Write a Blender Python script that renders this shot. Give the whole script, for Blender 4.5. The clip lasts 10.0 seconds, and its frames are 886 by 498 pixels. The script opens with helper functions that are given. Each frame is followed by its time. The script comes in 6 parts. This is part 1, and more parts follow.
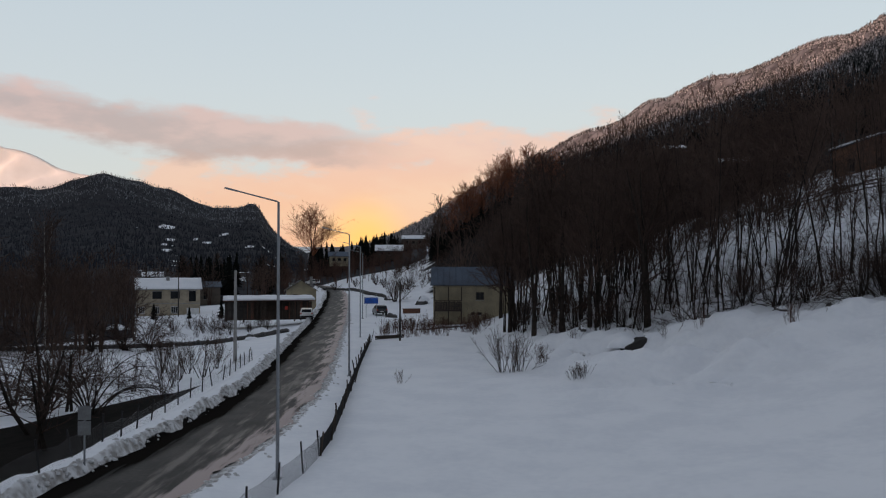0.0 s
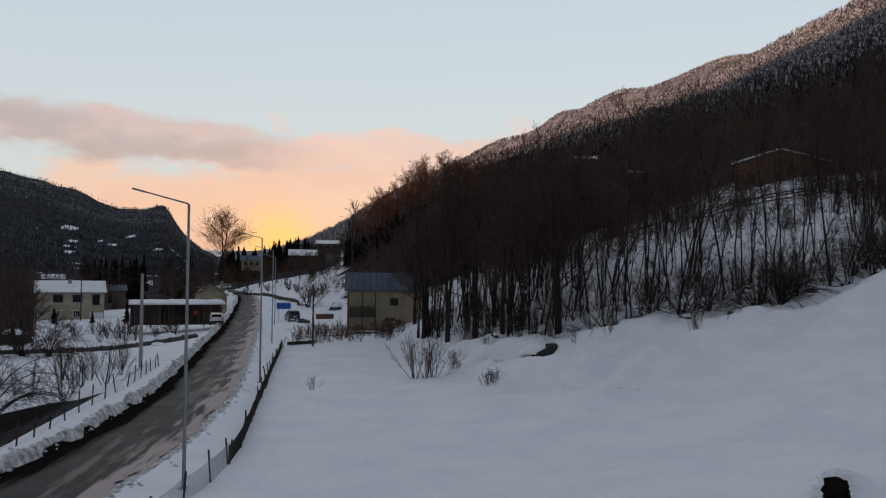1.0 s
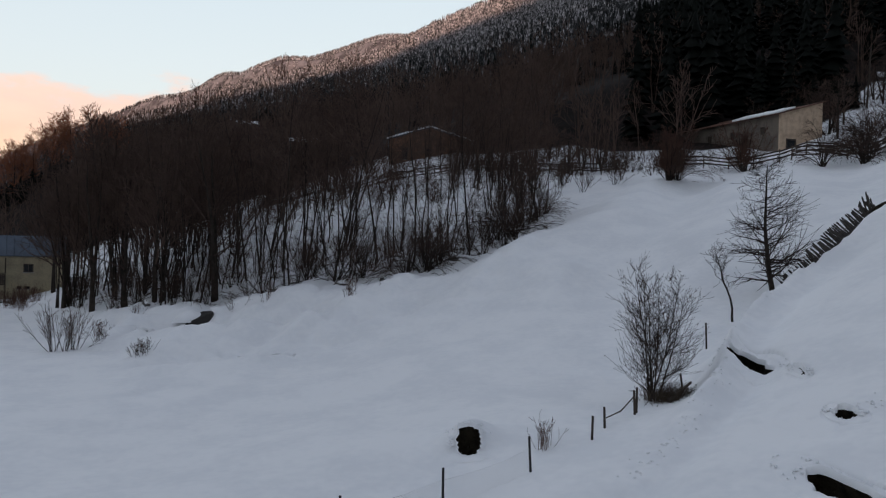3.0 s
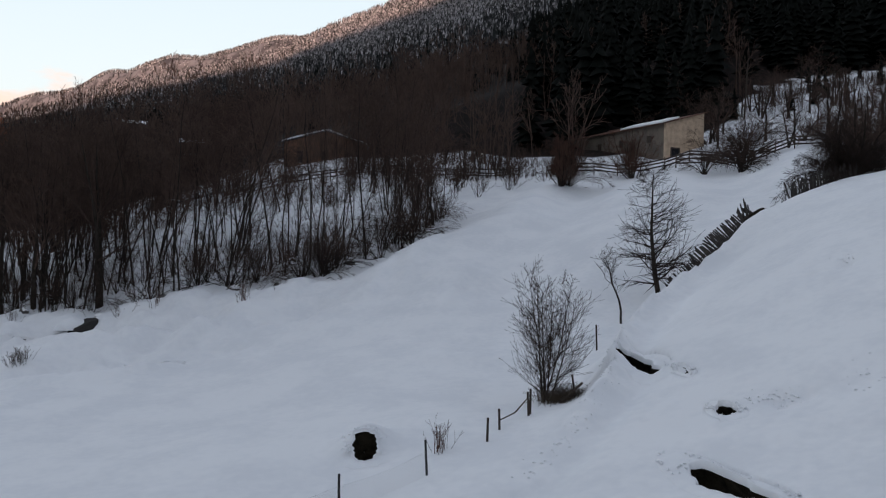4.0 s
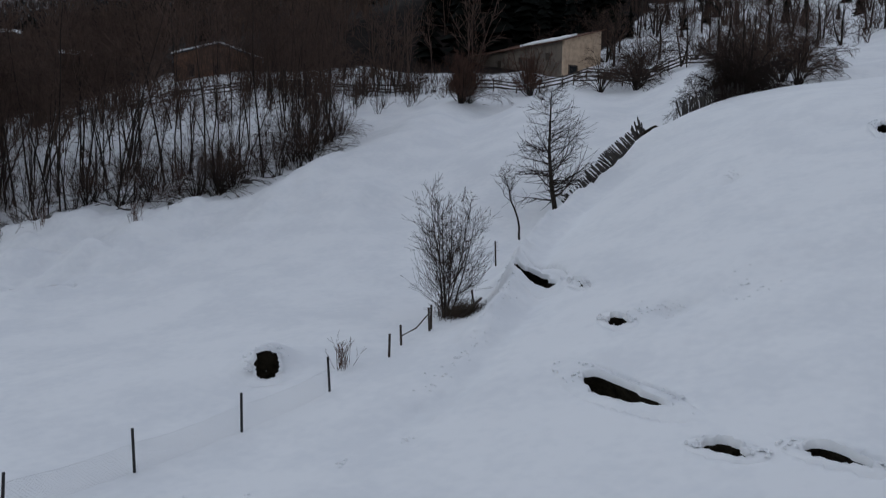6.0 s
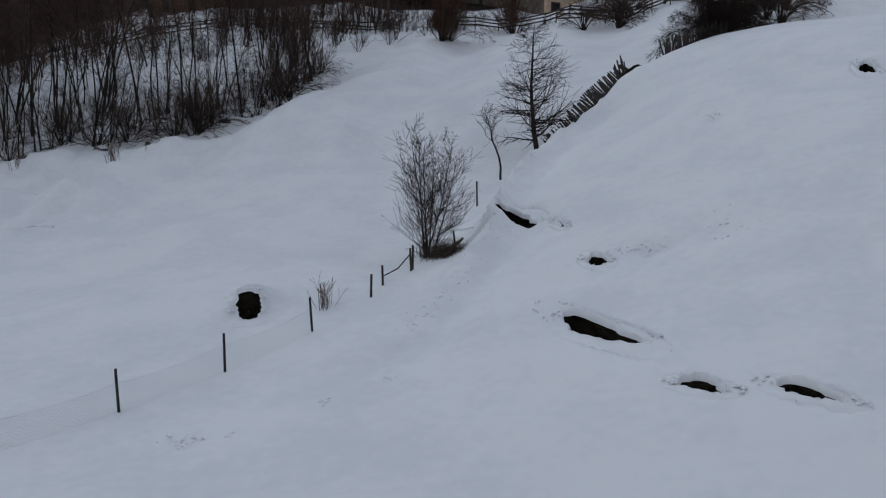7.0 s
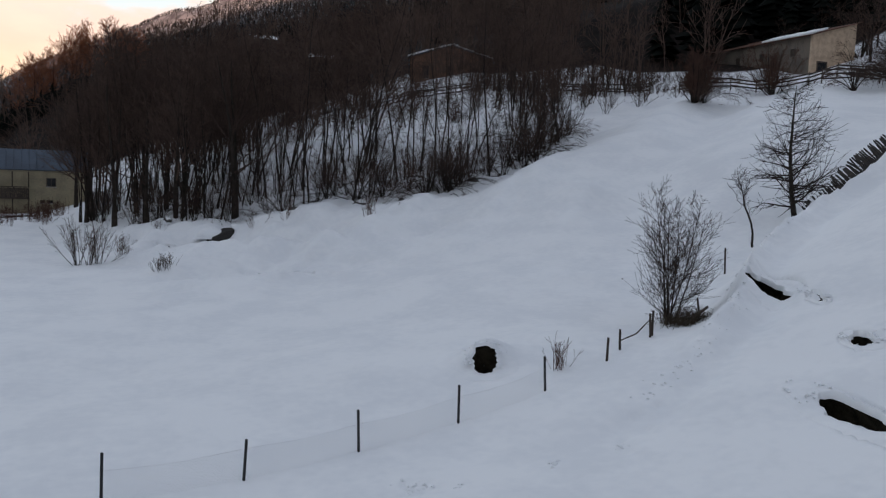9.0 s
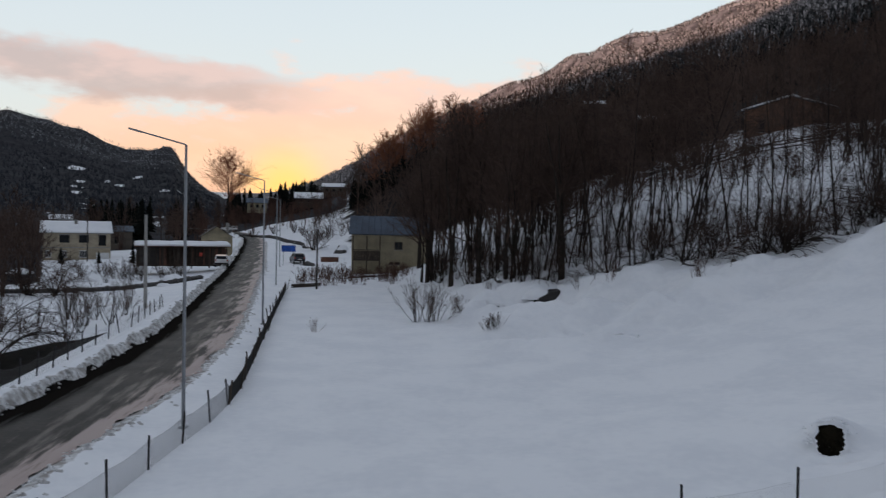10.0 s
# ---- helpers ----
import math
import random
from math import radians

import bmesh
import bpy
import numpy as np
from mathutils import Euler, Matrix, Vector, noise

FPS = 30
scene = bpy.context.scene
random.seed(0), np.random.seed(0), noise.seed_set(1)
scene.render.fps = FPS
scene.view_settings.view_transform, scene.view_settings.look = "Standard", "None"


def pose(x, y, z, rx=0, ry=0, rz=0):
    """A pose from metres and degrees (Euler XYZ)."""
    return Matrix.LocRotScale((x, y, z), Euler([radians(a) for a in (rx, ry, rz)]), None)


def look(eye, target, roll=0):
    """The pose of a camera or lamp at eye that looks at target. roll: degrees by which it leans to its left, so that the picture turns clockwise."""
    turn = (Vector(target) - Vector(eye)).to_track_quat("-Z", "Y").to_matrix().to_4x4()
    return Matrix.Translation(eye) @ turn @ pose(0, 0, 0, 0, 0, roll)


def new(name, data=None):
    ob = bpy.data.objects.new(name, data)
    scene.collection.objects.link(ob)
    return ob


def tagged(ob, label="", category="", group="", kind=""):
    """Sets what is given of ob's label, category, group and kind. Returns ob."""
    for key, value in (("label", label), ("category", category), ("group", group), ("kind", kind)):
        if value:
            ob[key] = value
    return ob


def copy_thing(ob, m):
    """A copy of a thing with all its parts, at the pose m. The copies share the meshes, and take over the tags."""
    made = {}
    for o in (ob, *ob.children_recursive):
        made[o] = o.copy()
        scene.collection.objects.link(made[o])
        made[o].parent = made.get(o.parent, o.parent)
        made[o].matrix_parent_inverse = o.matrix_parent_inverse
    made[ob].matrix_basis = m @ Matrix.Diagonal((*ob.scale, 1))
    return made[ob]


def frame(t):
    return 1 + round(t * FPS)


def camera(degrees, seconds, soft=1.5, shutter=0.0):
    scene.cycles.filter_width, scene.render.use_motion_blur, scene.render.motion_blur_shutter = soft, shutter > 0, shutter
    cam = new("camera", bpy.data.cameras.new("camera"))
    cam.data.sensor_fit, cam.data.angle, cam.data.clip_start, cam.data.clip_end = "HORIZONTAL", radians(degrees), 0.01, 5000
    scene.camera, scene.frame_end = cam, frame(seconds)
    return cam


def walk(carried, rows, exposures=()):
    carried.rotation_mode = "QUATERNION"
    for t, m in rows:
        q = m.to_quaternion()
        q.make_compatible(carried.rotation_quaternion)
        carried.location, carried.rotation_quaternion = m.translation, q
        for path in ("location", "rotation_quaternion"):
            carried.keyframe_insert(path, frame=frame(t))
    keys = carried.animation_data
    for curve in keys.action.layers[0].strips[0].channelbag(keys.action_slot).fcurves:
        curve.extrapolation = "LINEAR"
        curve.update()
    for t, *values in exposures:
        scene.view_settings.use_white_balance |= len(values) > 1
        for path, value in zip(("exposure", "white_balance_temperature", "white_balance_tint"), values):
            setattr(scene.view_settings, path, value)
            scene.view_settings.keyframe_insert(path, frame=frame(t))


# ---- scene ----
cam = camera(55.0, 10.0, soft=1.15, shutter=0.1)
EYE, TILT = 6.8, 1.3
# seconds, sideways and forward shift, yaw, pitch, roll of a camera held on a balcony and panned by hand
ROWS = [
    (0.0, 0.00, 0.00, -0.02, -0.00, -0.00),
    (0.5, 0.00, 0.00, -2.27, 0.16, -0.61),
    (1.0, 0.00, 0.00, -5.75, 0.44, -0.75),
    (1.5, 0.00, 0.00, -11.99, 0.31, -0.97),
    (2.0, 0.00, 0.00, -19.07, -0.40, -1.26),
    (2.5, 0.00, 0.00, -24.44, -1.21, -1.81),
    (3.0, 0.00, 0.00, -28.41, -1.22, -2.06),
    (4.5, 0.00, 0.00, -37.28, -0.51, -2.08),
    (5.0, 0.00, 0.00, -38.11, -0.55, -1.75),
    (5.5, 0.00, 0.00, -40.42, -1.28, -1.19),
    (6.0, 0.00, 0.00, -42.08, -5.96, -2.09),
    (6.2, 0.00, 0.00, -42.74, -8.69, -2.59),
    (7.3, 0.00, 0.00, -43.25, -10.00, -2.01),
    (7.5, 0.00, 0.00, -42.44, -9.07, -2.07),
    (8.0, 0.00, 0.00, -36.99, -6.54, -2.63),
    (8.5, 0.00, 0.00, -30.81, -6.23, -2.57),
    (9.0, 0.00, 0.00, -27.06, -6.62, -2.89),
    (9.5, 0.06, 0.04, -18.08, -5.17, -3.37),
    (10.0, 0.25, 0.19, -5.29, -3.31, -1.37),
]
walk(cam, [(t, pose(0, 0, EYE, TILT, 0, 0) @ pose(sx, sy, 0, 90 + p, r, w)) for t, sx, sy, w, p, r in ROWS],
     [(0.0, -0.16), (1.5, -0.11), (2.5, 0.03), (4.5, 0.35), (6.0, 0.33), (7.5, 0.22), (8.0, 0.38), (9.5, 0.29), (10.0, 0.08)])

# ---- light: a dusk sky, and a low sun from behind the camera ----
SUN_AZ, SUN_EL = -152.0, 2.0     # low, behind the mountain added at the camera's back
GLOW_AZ = -5.2
world = bpy.data.worlds.new("world")
scene.world = world
world.use_nodes = True
wt = world.node_tree
wt.nodes.clear()


def wn(kind, **values):
    n = wt.nodes.new(kind)
    for k, v in values.items():
        if k == "operation":
            n.operation = v
        elif k == "data_type":
            n.data_type = v
        elif k == "blend_type":
            n.blend_type = v
    return n


def wmath(op, a, b=None, clamp=False):
    n = wn("ShaderNodeMath", operation=op)
    n.use_clamp = clamp
    for i, v in enumerate((a, b)):
        if v is None:
            continue
        if isinstance(v, (int, float)):
            n.inputs[i].default_value = v
        else:
            wt.links.new(v, n.inputs[i])
    return n.outputs[0]


def wrange(v, a, b, c=0.0, d=1.0):
    n = wn("ShaderNodeMapRange")
    n.interpolation_type = "SMOOTHSTEP"
    wt.links.new(v, n.inputs[0])
    for i, x in enumerate((a, b, c, d)):
        n.inputs[i + 1].default_value = x
    return n.outputs[0]


def wmix(f, a, b, how="MIX"):
    n = wn("ShaderNodeMix", data_type="RGBA", blend_type=how)
    for sock, v in ((n.inputs[0], f), (n.inputs[6], a), (n.inputs[7], b)):
        if isinstance(v, tuple):
            sock.default_value = (*v, 1)
        elif isinstance(v, (int, float)):
            sock.default_value = v
        else:
            wt.links.new(v, sock)
    return n.outputs[2]


geo = wn("ShaderNodeTexCoord")
sep = wn("ShaderNodeSeparateXYZ")
wt.links.new(geo.outputs["Generated"], sep.inputs[0])
dx, dy, dz = sep.outputs
ramp = wn("ShaderNodeValToRGB")
wt.links.new(dz, ramp.inputs[0])
stops = [(0.0, (0.70, 0.62, 0.57)), (0.10, (0.64, 0.68, 0.70)), (0.20, (0.61, 0.67, 0.72)), (0.32, (0.56, 0.64, 0.71)), (0.55, (0.44, 0.48, 0.56)), (1.0, (0.35, 0.375, 0.45))]
while len(ramp.color_ramp.elements) < len(stops):
    ramp.color_ramp.elements.new(0.5)
for e, (p, c) in zip(ramp.color_ramp.elements, stops):
    e.position, e.color = p, (*c, 1)
# nearness to the bright gap in the horizon
gd = Vector((math.sin(radians(GLOW_AZ)) * math.cos(radians(1.6)), math.cos(radians(GLOW_AZ)) * math.cos(radians(1.6)), math.sin(radians(1.6))))
dot = wn("ShaderNodeVectorMath")
dot.operation = "DOT_PRODUCT"
wt.links.new(geo.outputs["Generated"], dot.inputs[0])
dot.inputs[1].default_value = gd
angle = wmath("ARCCOSINE", dot.outputs["Value"])
near = wrange(angle, 0.004, 0.070, 1, 0)
wide = wrange(angle, 0.05, 0.50, 1, 0)
# clouds: a slanting bar and a bank low over the horizon
azim = wmath("ARCTAN2", dx, dy)
comb = wn("ShaderNodeCombineXYZ")
wt.links.new(wmath("MULTIPLY", azim, 1.0), comb.inputs[0])
wt.links.new(wmath("MULTIPLY", dz, 2.6), comb.inputs[1])
comb.inputs[2].default_value = 3.7
cloud = wn("ShaderNodeTexNoise")
wt.links.new(comb.outputs[0], cloud.inputs["Vector"])
cloud.inputs["Scale"].default_value, cloud.inputs["Detail"].default_value, cloud.inputs["Roughness"].default_value = 9.0, 9.0, 0.55
puff = wmath("SUBTRACT", cloud.outputs[0], 0.5)
mid = wmath("ADD", wmath("MULTIPLY", wmath("SUBTRACT", -0.16, azim), 0.10), 0.140)
off = wmath("ABSOLUTE", wmath("ADD", wmath("SUBTRACT", dz, mid), wmath("MULTIPLY", puff, 0.075)))
bar = wmath("MULTIPLY", wrange(off, 0.012, 0.030, 1, 0), wrange(azim, -0.16, 0.0, 1, 0))
top = wmath("SUBTRACT", 0.160, wmath("MULTIPLY", wmath("MAXIMUM", wmath("SUBTRACT", -0.07, azim), 0.0), 0.24))
lift = wmath("SUBTRACT", wmath("SUBTRACT", dz, top), wmath("MULTIPLY", puff, 0.19))
bank = wmath("MULTIPLY", wrange(lift, -0.022, 0.010, 1, 0), wrange(azim, 0.20, 0.40, 1, 0))
high = wrange(dz, 0.05, 0.17)
streak = wrange(puff, -0.12, 0.14)
bank_col = wmix(high, wmix(wide, (0.72, 0.46, 0.42), (0.99, 0.55, 0.36)), wmix(wide, (0.68, 0.48, 0.47), (0.88, 0.52, 0.44)))
bar_col = wmix(wrange(puff, -0.10, 0.12), (0.70, 0.47, 0.44), (0.50, 0.37, 0.37))
bank_col = wmix(wmath("MULTIPLY", streak, 0.35), bank_col, (1.0, 0.70, 0.53))
sky = wmix(wmath("MULTIPLY", bank, 0.88), ramp.outputs[0], bank_col)
sky = wmix(wmath("MULTIPLY", bar, 0.85), sky, bar_col)
sky = wmix(wmath("MULTIPLY", near, 0.9), sky, (1.25, 0.72, 0.20))
# the sky opposite the sunset is darker
sky = wmix(1.0, sky, wmix(wrange(dy, -0.75, 0.55), (0.44, 0.46, 0.49), (1.0, 1.0, 1.0)), "MULTIPLY")
# the sky out of view on the left is dimmed to darken the right-hand slope
sky = wmix(1.0, sky, wmix(wrange(dx, -0.95, -0.50), (0.66, 0.68, 0.70), (1.0, 1.0, 1.0)), "MULTIPLY")
nish = wn("ShaderNodeTexSky")
nish.sky_type = "NISHITA"
nish.sun_disc = False
nish.sun_elevation, nish.sun_rotation = radians(SUN_EL), radians(SUN_AZ)
sky = wmix(0.06, sky, nish.outputs[0], "ADD")
back = wn("ShaderNodeBackground")
wt.links.new(sky, back.inputs[0])
back.inputs[1].default_value = 1.0
wout = wn("ShaderNodeOutputWorld")
wt.links.new(back.outputs[0], wout.inputs[0])

sun = new("sun", bpy.data.lights.new("sun", "SUN"))
sun.data.energy, sun.data.angle, sun.data.color = 5.0, radians(0.6), (1.0, 0.62, 0.46)
el, az = radians(SUN_EL), radians(SUN_AZ)
sun.matrix_world = look((0, 0, 0), (-math.sin(az) * math.cos(el), -math.cos(az) * math.cos(el), -math.sin(el)))
sun.location = (0, 0, 300)


# ---- materials ----
def material(name, colour, rough=0.8, metal=0.0, second=None, scale=6.0, fine=60.0, bump=0.3, mix=(0.4, 0.65), dist=0.02, spread=0.0, coat=0.0, spec=0.3):
    """A surface of two tones mixed by coarse and fine noise, with relief; spread varies it from piece to piece."""
    m = bpy.data.materials.new(name)
    m.use_nodes = True
    nt = m.node_tree
    b = nt.nodes["Principled BSDF"]
    tc = nt.nodes.new("ShaderNodeTexCoord")
    n1, n2 = nt.nodes.new("ShaderNodeTexNoise"), nt.nodes.new("ShaderNodeTexNoise")
    for n, s in ((n1, scale), (n2, fine)):
        nt.links.new(tc.outputs["Object"], n.inputs["Vector"])
        n.inputs["Scale"].default_value, n.inputs["Detail"].default_value = s, 5.0
    add = nt.nodes.new("ShaderNodeMath")
    add.operation = "MULTIPLY_ADD"
    nt.links.new(n2.outputs[0], add.inputs[0])
    add.inputs[1].default_value = 0.5
    nt.links.new(n1.outputs[0], add.inputs[2])
    rng = nt.nodes.new("ShaderNodeMapRange")
    nt.links.new(add.outputs[0], rng.inputs[0])
    rng.inputs[1].default_value, rng.inputs[2].default_value = mix[0] + 0.25, mix[1] + 0.25
    mx = nt.nodes.new("ShaderNodeMix")
    mx.data_type = "RGBA"
    nt.links.new(rng.outputs[0], mx.inputs[0])
    second = second or tuple(c * 0.75 for c in colour)
    mx.inputs[6].default_value, mx.inputs[7].default_value = (*colour, 1), (*second, 1)
    out = mx.outputs[2]
    if spread:
        info = nt.nodes.new("ShaderNodeObjectInfo")
        hsv = nt.nodes.new("ShaderNodeHueSaturation")
        r2 = nt.nodes.new("ShaderNodeMapRange")
        nt.links.new(info.outputs["Random"], r2.inputs[0])
        r2.inputs[3].default_value, r2.inputs[4].default_value = 1 - spread, 1 + spread
        nt.links.new(r2.outputs[0], hsv.inputs["Value"])
        nt.links.new(out, hsv.inputs["Color"])
        out = hsv.outputs[0]
    nt.links.new(out, b.inputs["Base Color"])
    b.inputs["Roughness"].default_value, b.inputs["Metallic"].default_value = rough, metal
    b.inputs["Specular IOR Level"].default_value = spec
    b.inputs["Coat Weight"].default_value = coat
    if bump:
        bp = nt.nodes.new("ShaderNodeBump")
        bp.inputs["Strength"].default_value, bp.inputs["Distance"].default_value = bump, dist
        nt.links.new(add.outputs[0], bp.inputs["Height"])
        nt.links.new(bp.outputs[0], b.inputs["Normal"])
    return m


SNOW = material("snow", (0.87, 0.88, 0.895), 0.9, spec=0.05, second=(0.80, 0.815, 0.84), scale=0.35, fine=3.0, bump=0.35, dist=0.05)
SNOW_DIRTY = material("ploughed_snow", (0.70, 0.70, 0.70), 0.7, second=(0.36, 0.34, 0.32), scale=1.6, fine=9.0, bump=0.8, mix=(0.42, 0.72), dist=0.08)
PEAT = material("wet_black_earth", (0.034, 0.029, 0.020), 0.95, second=(0.012, 0.010, 0.008), scale=3.0, fine=22.0, bump=0.9, dist=0.08, spec=0.04)
BARK = material("grey_brown_bark", (0.042, 0.034, 0.029), 0.9, second=(0.022, 0.018, 0.015), scale=3.0, fine=25.0, bump=0.6, spread=0.25, spec=0.06)
TWIG = material("brown_twigs", (0.100, 0.067, 0.054), 0.9, second=(0.058, 0.039, 0.032), scale=1.0, fine=8.0, bump=0.0, spread=0.3, spec=0.06)
TWIG_DARK = material("dark_wet_twigs", (0.036, 0.026, 0.022), 0.9, second=(0.022, 0.016, 0.014), scale=1.0, fine=8.0, bump=0.0, spec=0.06)
TWIG_RED = material("reddish_twigs", (0.095, 0.055, 0.042), 0.9, second=(0.065, 0.036, 0.028), scale=0.6, fine=5.0, bump=0.0, spread=0.25, spec=0.06)
# reddened and lightened: the sunset shining through the crowns is painted into the twigs
TWIG_BACKLIT = material("backlit_twigs", (0.36, 0.14, 0.075), 0.9, second=(0.22, 0.09, 0.055), scale=0.6, fine=5.0, bump=0.0, spec=0.06)
BIRCH = material("birch_bark", (0.42, 0.39, 0.35), 0.85, second=(0.10, 0.09, 0.08), scale=2.0, fine=9.0, bump=0.3)
LEAF = material("dry_leaf", (0.085, 0.050, 0.030), 0.8, second=(0.050, 0.032, 0.022), scale=4.0, fine=40.0, bump=0.0, spec=0.06)
# near-black: the crowns' shade on themselves is taken into the base colour
NEEDLE = material("shaded_spruce_needles", (0.0065, 0.008, 0.0065), 0.9, second=(0.004, 0.005, 0.004), scale=0.4, fine=3.0, bump=0.3, spec=0.06)
# paler and bluer than the near needles: distance haze put into the colour
NEEDLE_HAZE = material("distant_hazed_needles", (0.030, 0.033, 0.040), 0.9, second=(0.046, 0.050, 0.059), scale=0.01, fine=0.1, bump=0.0, spec=0.04)
GRASS = material("dry_grass", (0.085, 0.062, 0.042), 0.9, second=(0.04, 0.030, 0.022), scale=3.0, fine=30.0, bump=0.0)
PLASTER = material("yellowed_plaster", (0.35, 0.30, 0.20), 0.9, second=(0.25, 0.215, 0.15), scale=0.7, fine=6.0, bump=0.3)
STONE_PALE = material("pale_block_stone", (0.46, 0.39, 0.285), 0.9, second=(0.33, 0.28, 0.21), scale=1.2, fine=10.0, bump=0.4, spread=0.14)
# barn gable's stone, lightened for the evening glow that wall faces
SANDSTONE_LIT = material("glow_lit_sandstone", (0.56, 0.42, 0.30), 0.9, second=(0.40, 0.30, 0.215), scale=1.6, fine=9.0, bump=0.5)
GREY_PLASTER = material("grey_cement_plaster", (0.165, 0.135, 0.110), 0.9, second=(0.105, 0.088, 0.074), scale=0.6, fine=5.0, bump=0.3)
METAL_ROOF = material("blue_grey_roof_metal", (0.060, 0.085, 0.12), 0.55, metal=0.3, second=(0.04, 0.055, 0.08), scale=0.5, fine=4.0, bump=0.15)
WOOD_DARK = material("weathered_wood", (0.062, 0.047, 0.037), 0.85, second=(0.042, 0.032, 0.026), scale=2.0, fine=24.0, bump=0.5, spread=0.3)
WOOD_GREY = material("grey_wood", (0.058, 0.051, 0.046), 0.85, second=(0.032, 0.028, 0.026), scale=2.0, fine=24.0, bump=0.5, spread=0.3)
BRICK = material("weathered_brick", (0.21, 0.115, 0.075), 0.9, second=(0.13, 0.075, 0.052), scale=1.2, fine=9.0, bump=0.3)
RUST = material("rusty_sheet", (0.16, 0.075, 0.048), 0.8, second=(0.08, 0.045, 0.035), scale=1.2, fine=9.0, bump=0.3)
GALV = material("galvanised_steel", (0.31, 0.32, 0.335), 0.5, metal=0.6, second=(0.24, 0.25, 0.265), scale=1.5, fine=14.0, bump=0.08)
PANEL_BACK = material("sign_back_metal", (0.24, 0.245, 0.25), 0.55, metal=0.3, scale=2.0, fine=16.0, bump=0.1)
CONCRETE = material("grey_concrete", (0.34, 0.33, 0.31), 0.9, second=(0.25, 0.24, 0.23), scale=1.0, fine=12.0, bump=0.3)
IRON = material("dark_iron", (0.035, 0.034, 0.035), 0.7, metal=0.3, scale=3.0, fine=20.0, bump=0.2)
WIRE = material("wire_mesh", (0.30, 0.30, 0.31), 0.6, metal=0.5, scale=3.0, fine=20.0, bump=0.0)
BLUE = material("blue_painted_sheet", (0.022, 0.11, 0.50), 0.5, second=(0.018, 0.065, 0.27), scale=1.5, fine=12.0, bump=0.1)
WHITE_PAINT = material("white_paint", (0.72, 0.72, 0.71), 0.45, second=(0.60, 0.60, 0.59), scale=1.5, fine=12.0, bump=0.05)
CAR_WHITE = material("white_car_paint", (0.74, 0.74, 0.74), 0.3, second=(0.60, 0.59, 0.57), scale=1.2, fine=9.0, bump=0.03, coat=0.5)
CAR_DARK = material("dark_car_paint", (0.022, 0.024, 0.030), 0.3, second=(0.035, 0.035, 0.038), scale=1.2, fine=9.0, bump=0.03, coat=0.5)
RUBBER = material("black_rubber", (0.018, 0.018, 0.018), 0.85, scale=4.0, fine=30.0, bump=0.2)
ROCK = material("dark_rock", (0.11, 0.105, 0.10), 0.9, second=(0.055, 0.052, 0.05), scale=0.9, fine=8.0, bump=0.7, spread=0.25)
ROCK_DARK = material("wet_dark_rock", (0.040, 0.037, 0.035), 0.9, second=(0.022, 0.020, 0.019), scale=0.9, fine=8.0, bump=0.7)
RED = material("red_sign_paint", (0.42, 0.05, 0.03), 0.5, scale=3.0, fine=20.0, bump=0.05)
GLASS = material("dark_window_glass", (0.014, 0.015, 0.017), 0.12, scale=2.0, fine=10.0, bump=0.02)


def frosted(name, dark, second, white, low, high):
    """Dark needles with snow lying on what faces the sky."""
    m = material(name, dark, 0.9, second=second, scale=0.06, fine=0.4, bump=0.0, spec=0.06)
    nt = m.node_tree
    b = nt.nodes["Principled BSDF"]
    old = b.inputs["Base Color"].links[0].from_socket
    g, sp = nt.nodes.new("ShaderNodeNewGeometry"), nt.nodes.new("ShaderNodeSeparateXYZ")
    nt.links.new(g.outputs["True Normal"], sp.inputs[0])
    tc, n = nt.nodes.new("ShaderNodeTexCoord"), nt.nodes.new("ShaderNodeTexNoise")
    nt.links.new(tc.outputs["Object"], n.inputs["Vector"])
    n.inputs["Scale"].default_value, n.inputs["Detail"].default_value = 0.35, 4.0
    ad = nt.nodes.new("ShaderNodeMath")
    nt.links.new(sp.outputs[2], ad.inputs[0])
    nt.links.new(n.outputs[0], ad.inputs[1])
    r = nt.nodes.new("ShaderNodeMapRange")
    nt.links.new(ad.outputs[0], r.inputs[0])
    r.inputs[1].default_value, r.inputs[2].default_value = low, high
    mx = nt.nodes.new("ShaderNodeMix")
    mx.data_type = "RGBA"
    nt.links.new(r.outputs[0], mx.inputs[0])
    nt.links.new(old, mx.inputs[6])
    mx.inputs[7].default_value = (*white, 1)
    nt.links.new(mx.outputs[2], b.inputs["Base Color"])
    return m


FROST = frosted("frosted_needles", (0.022, 0.024, 0.023), (0.036, 0.038, 0.038), (0.58, 0.55, 0.56), 0.60, 0.86)
FROST_LIGHT = frosted("lightly_frosted_needles", (0.020, 0.021, 0.021), (0.030, 0.031, 0.031), (0.30, 0.285, 0.29), 0.68, 0.98)
# dark tones lifted to blue-grey, painting haze in beside the thin frost
FROST_HAZE = frosted("hazed_frosted_needles", (0.060, 0.064, 0.072), (0.085, 0.090, 0.10), (0.40, 0.41, 0.43), 0.55, 0.9)


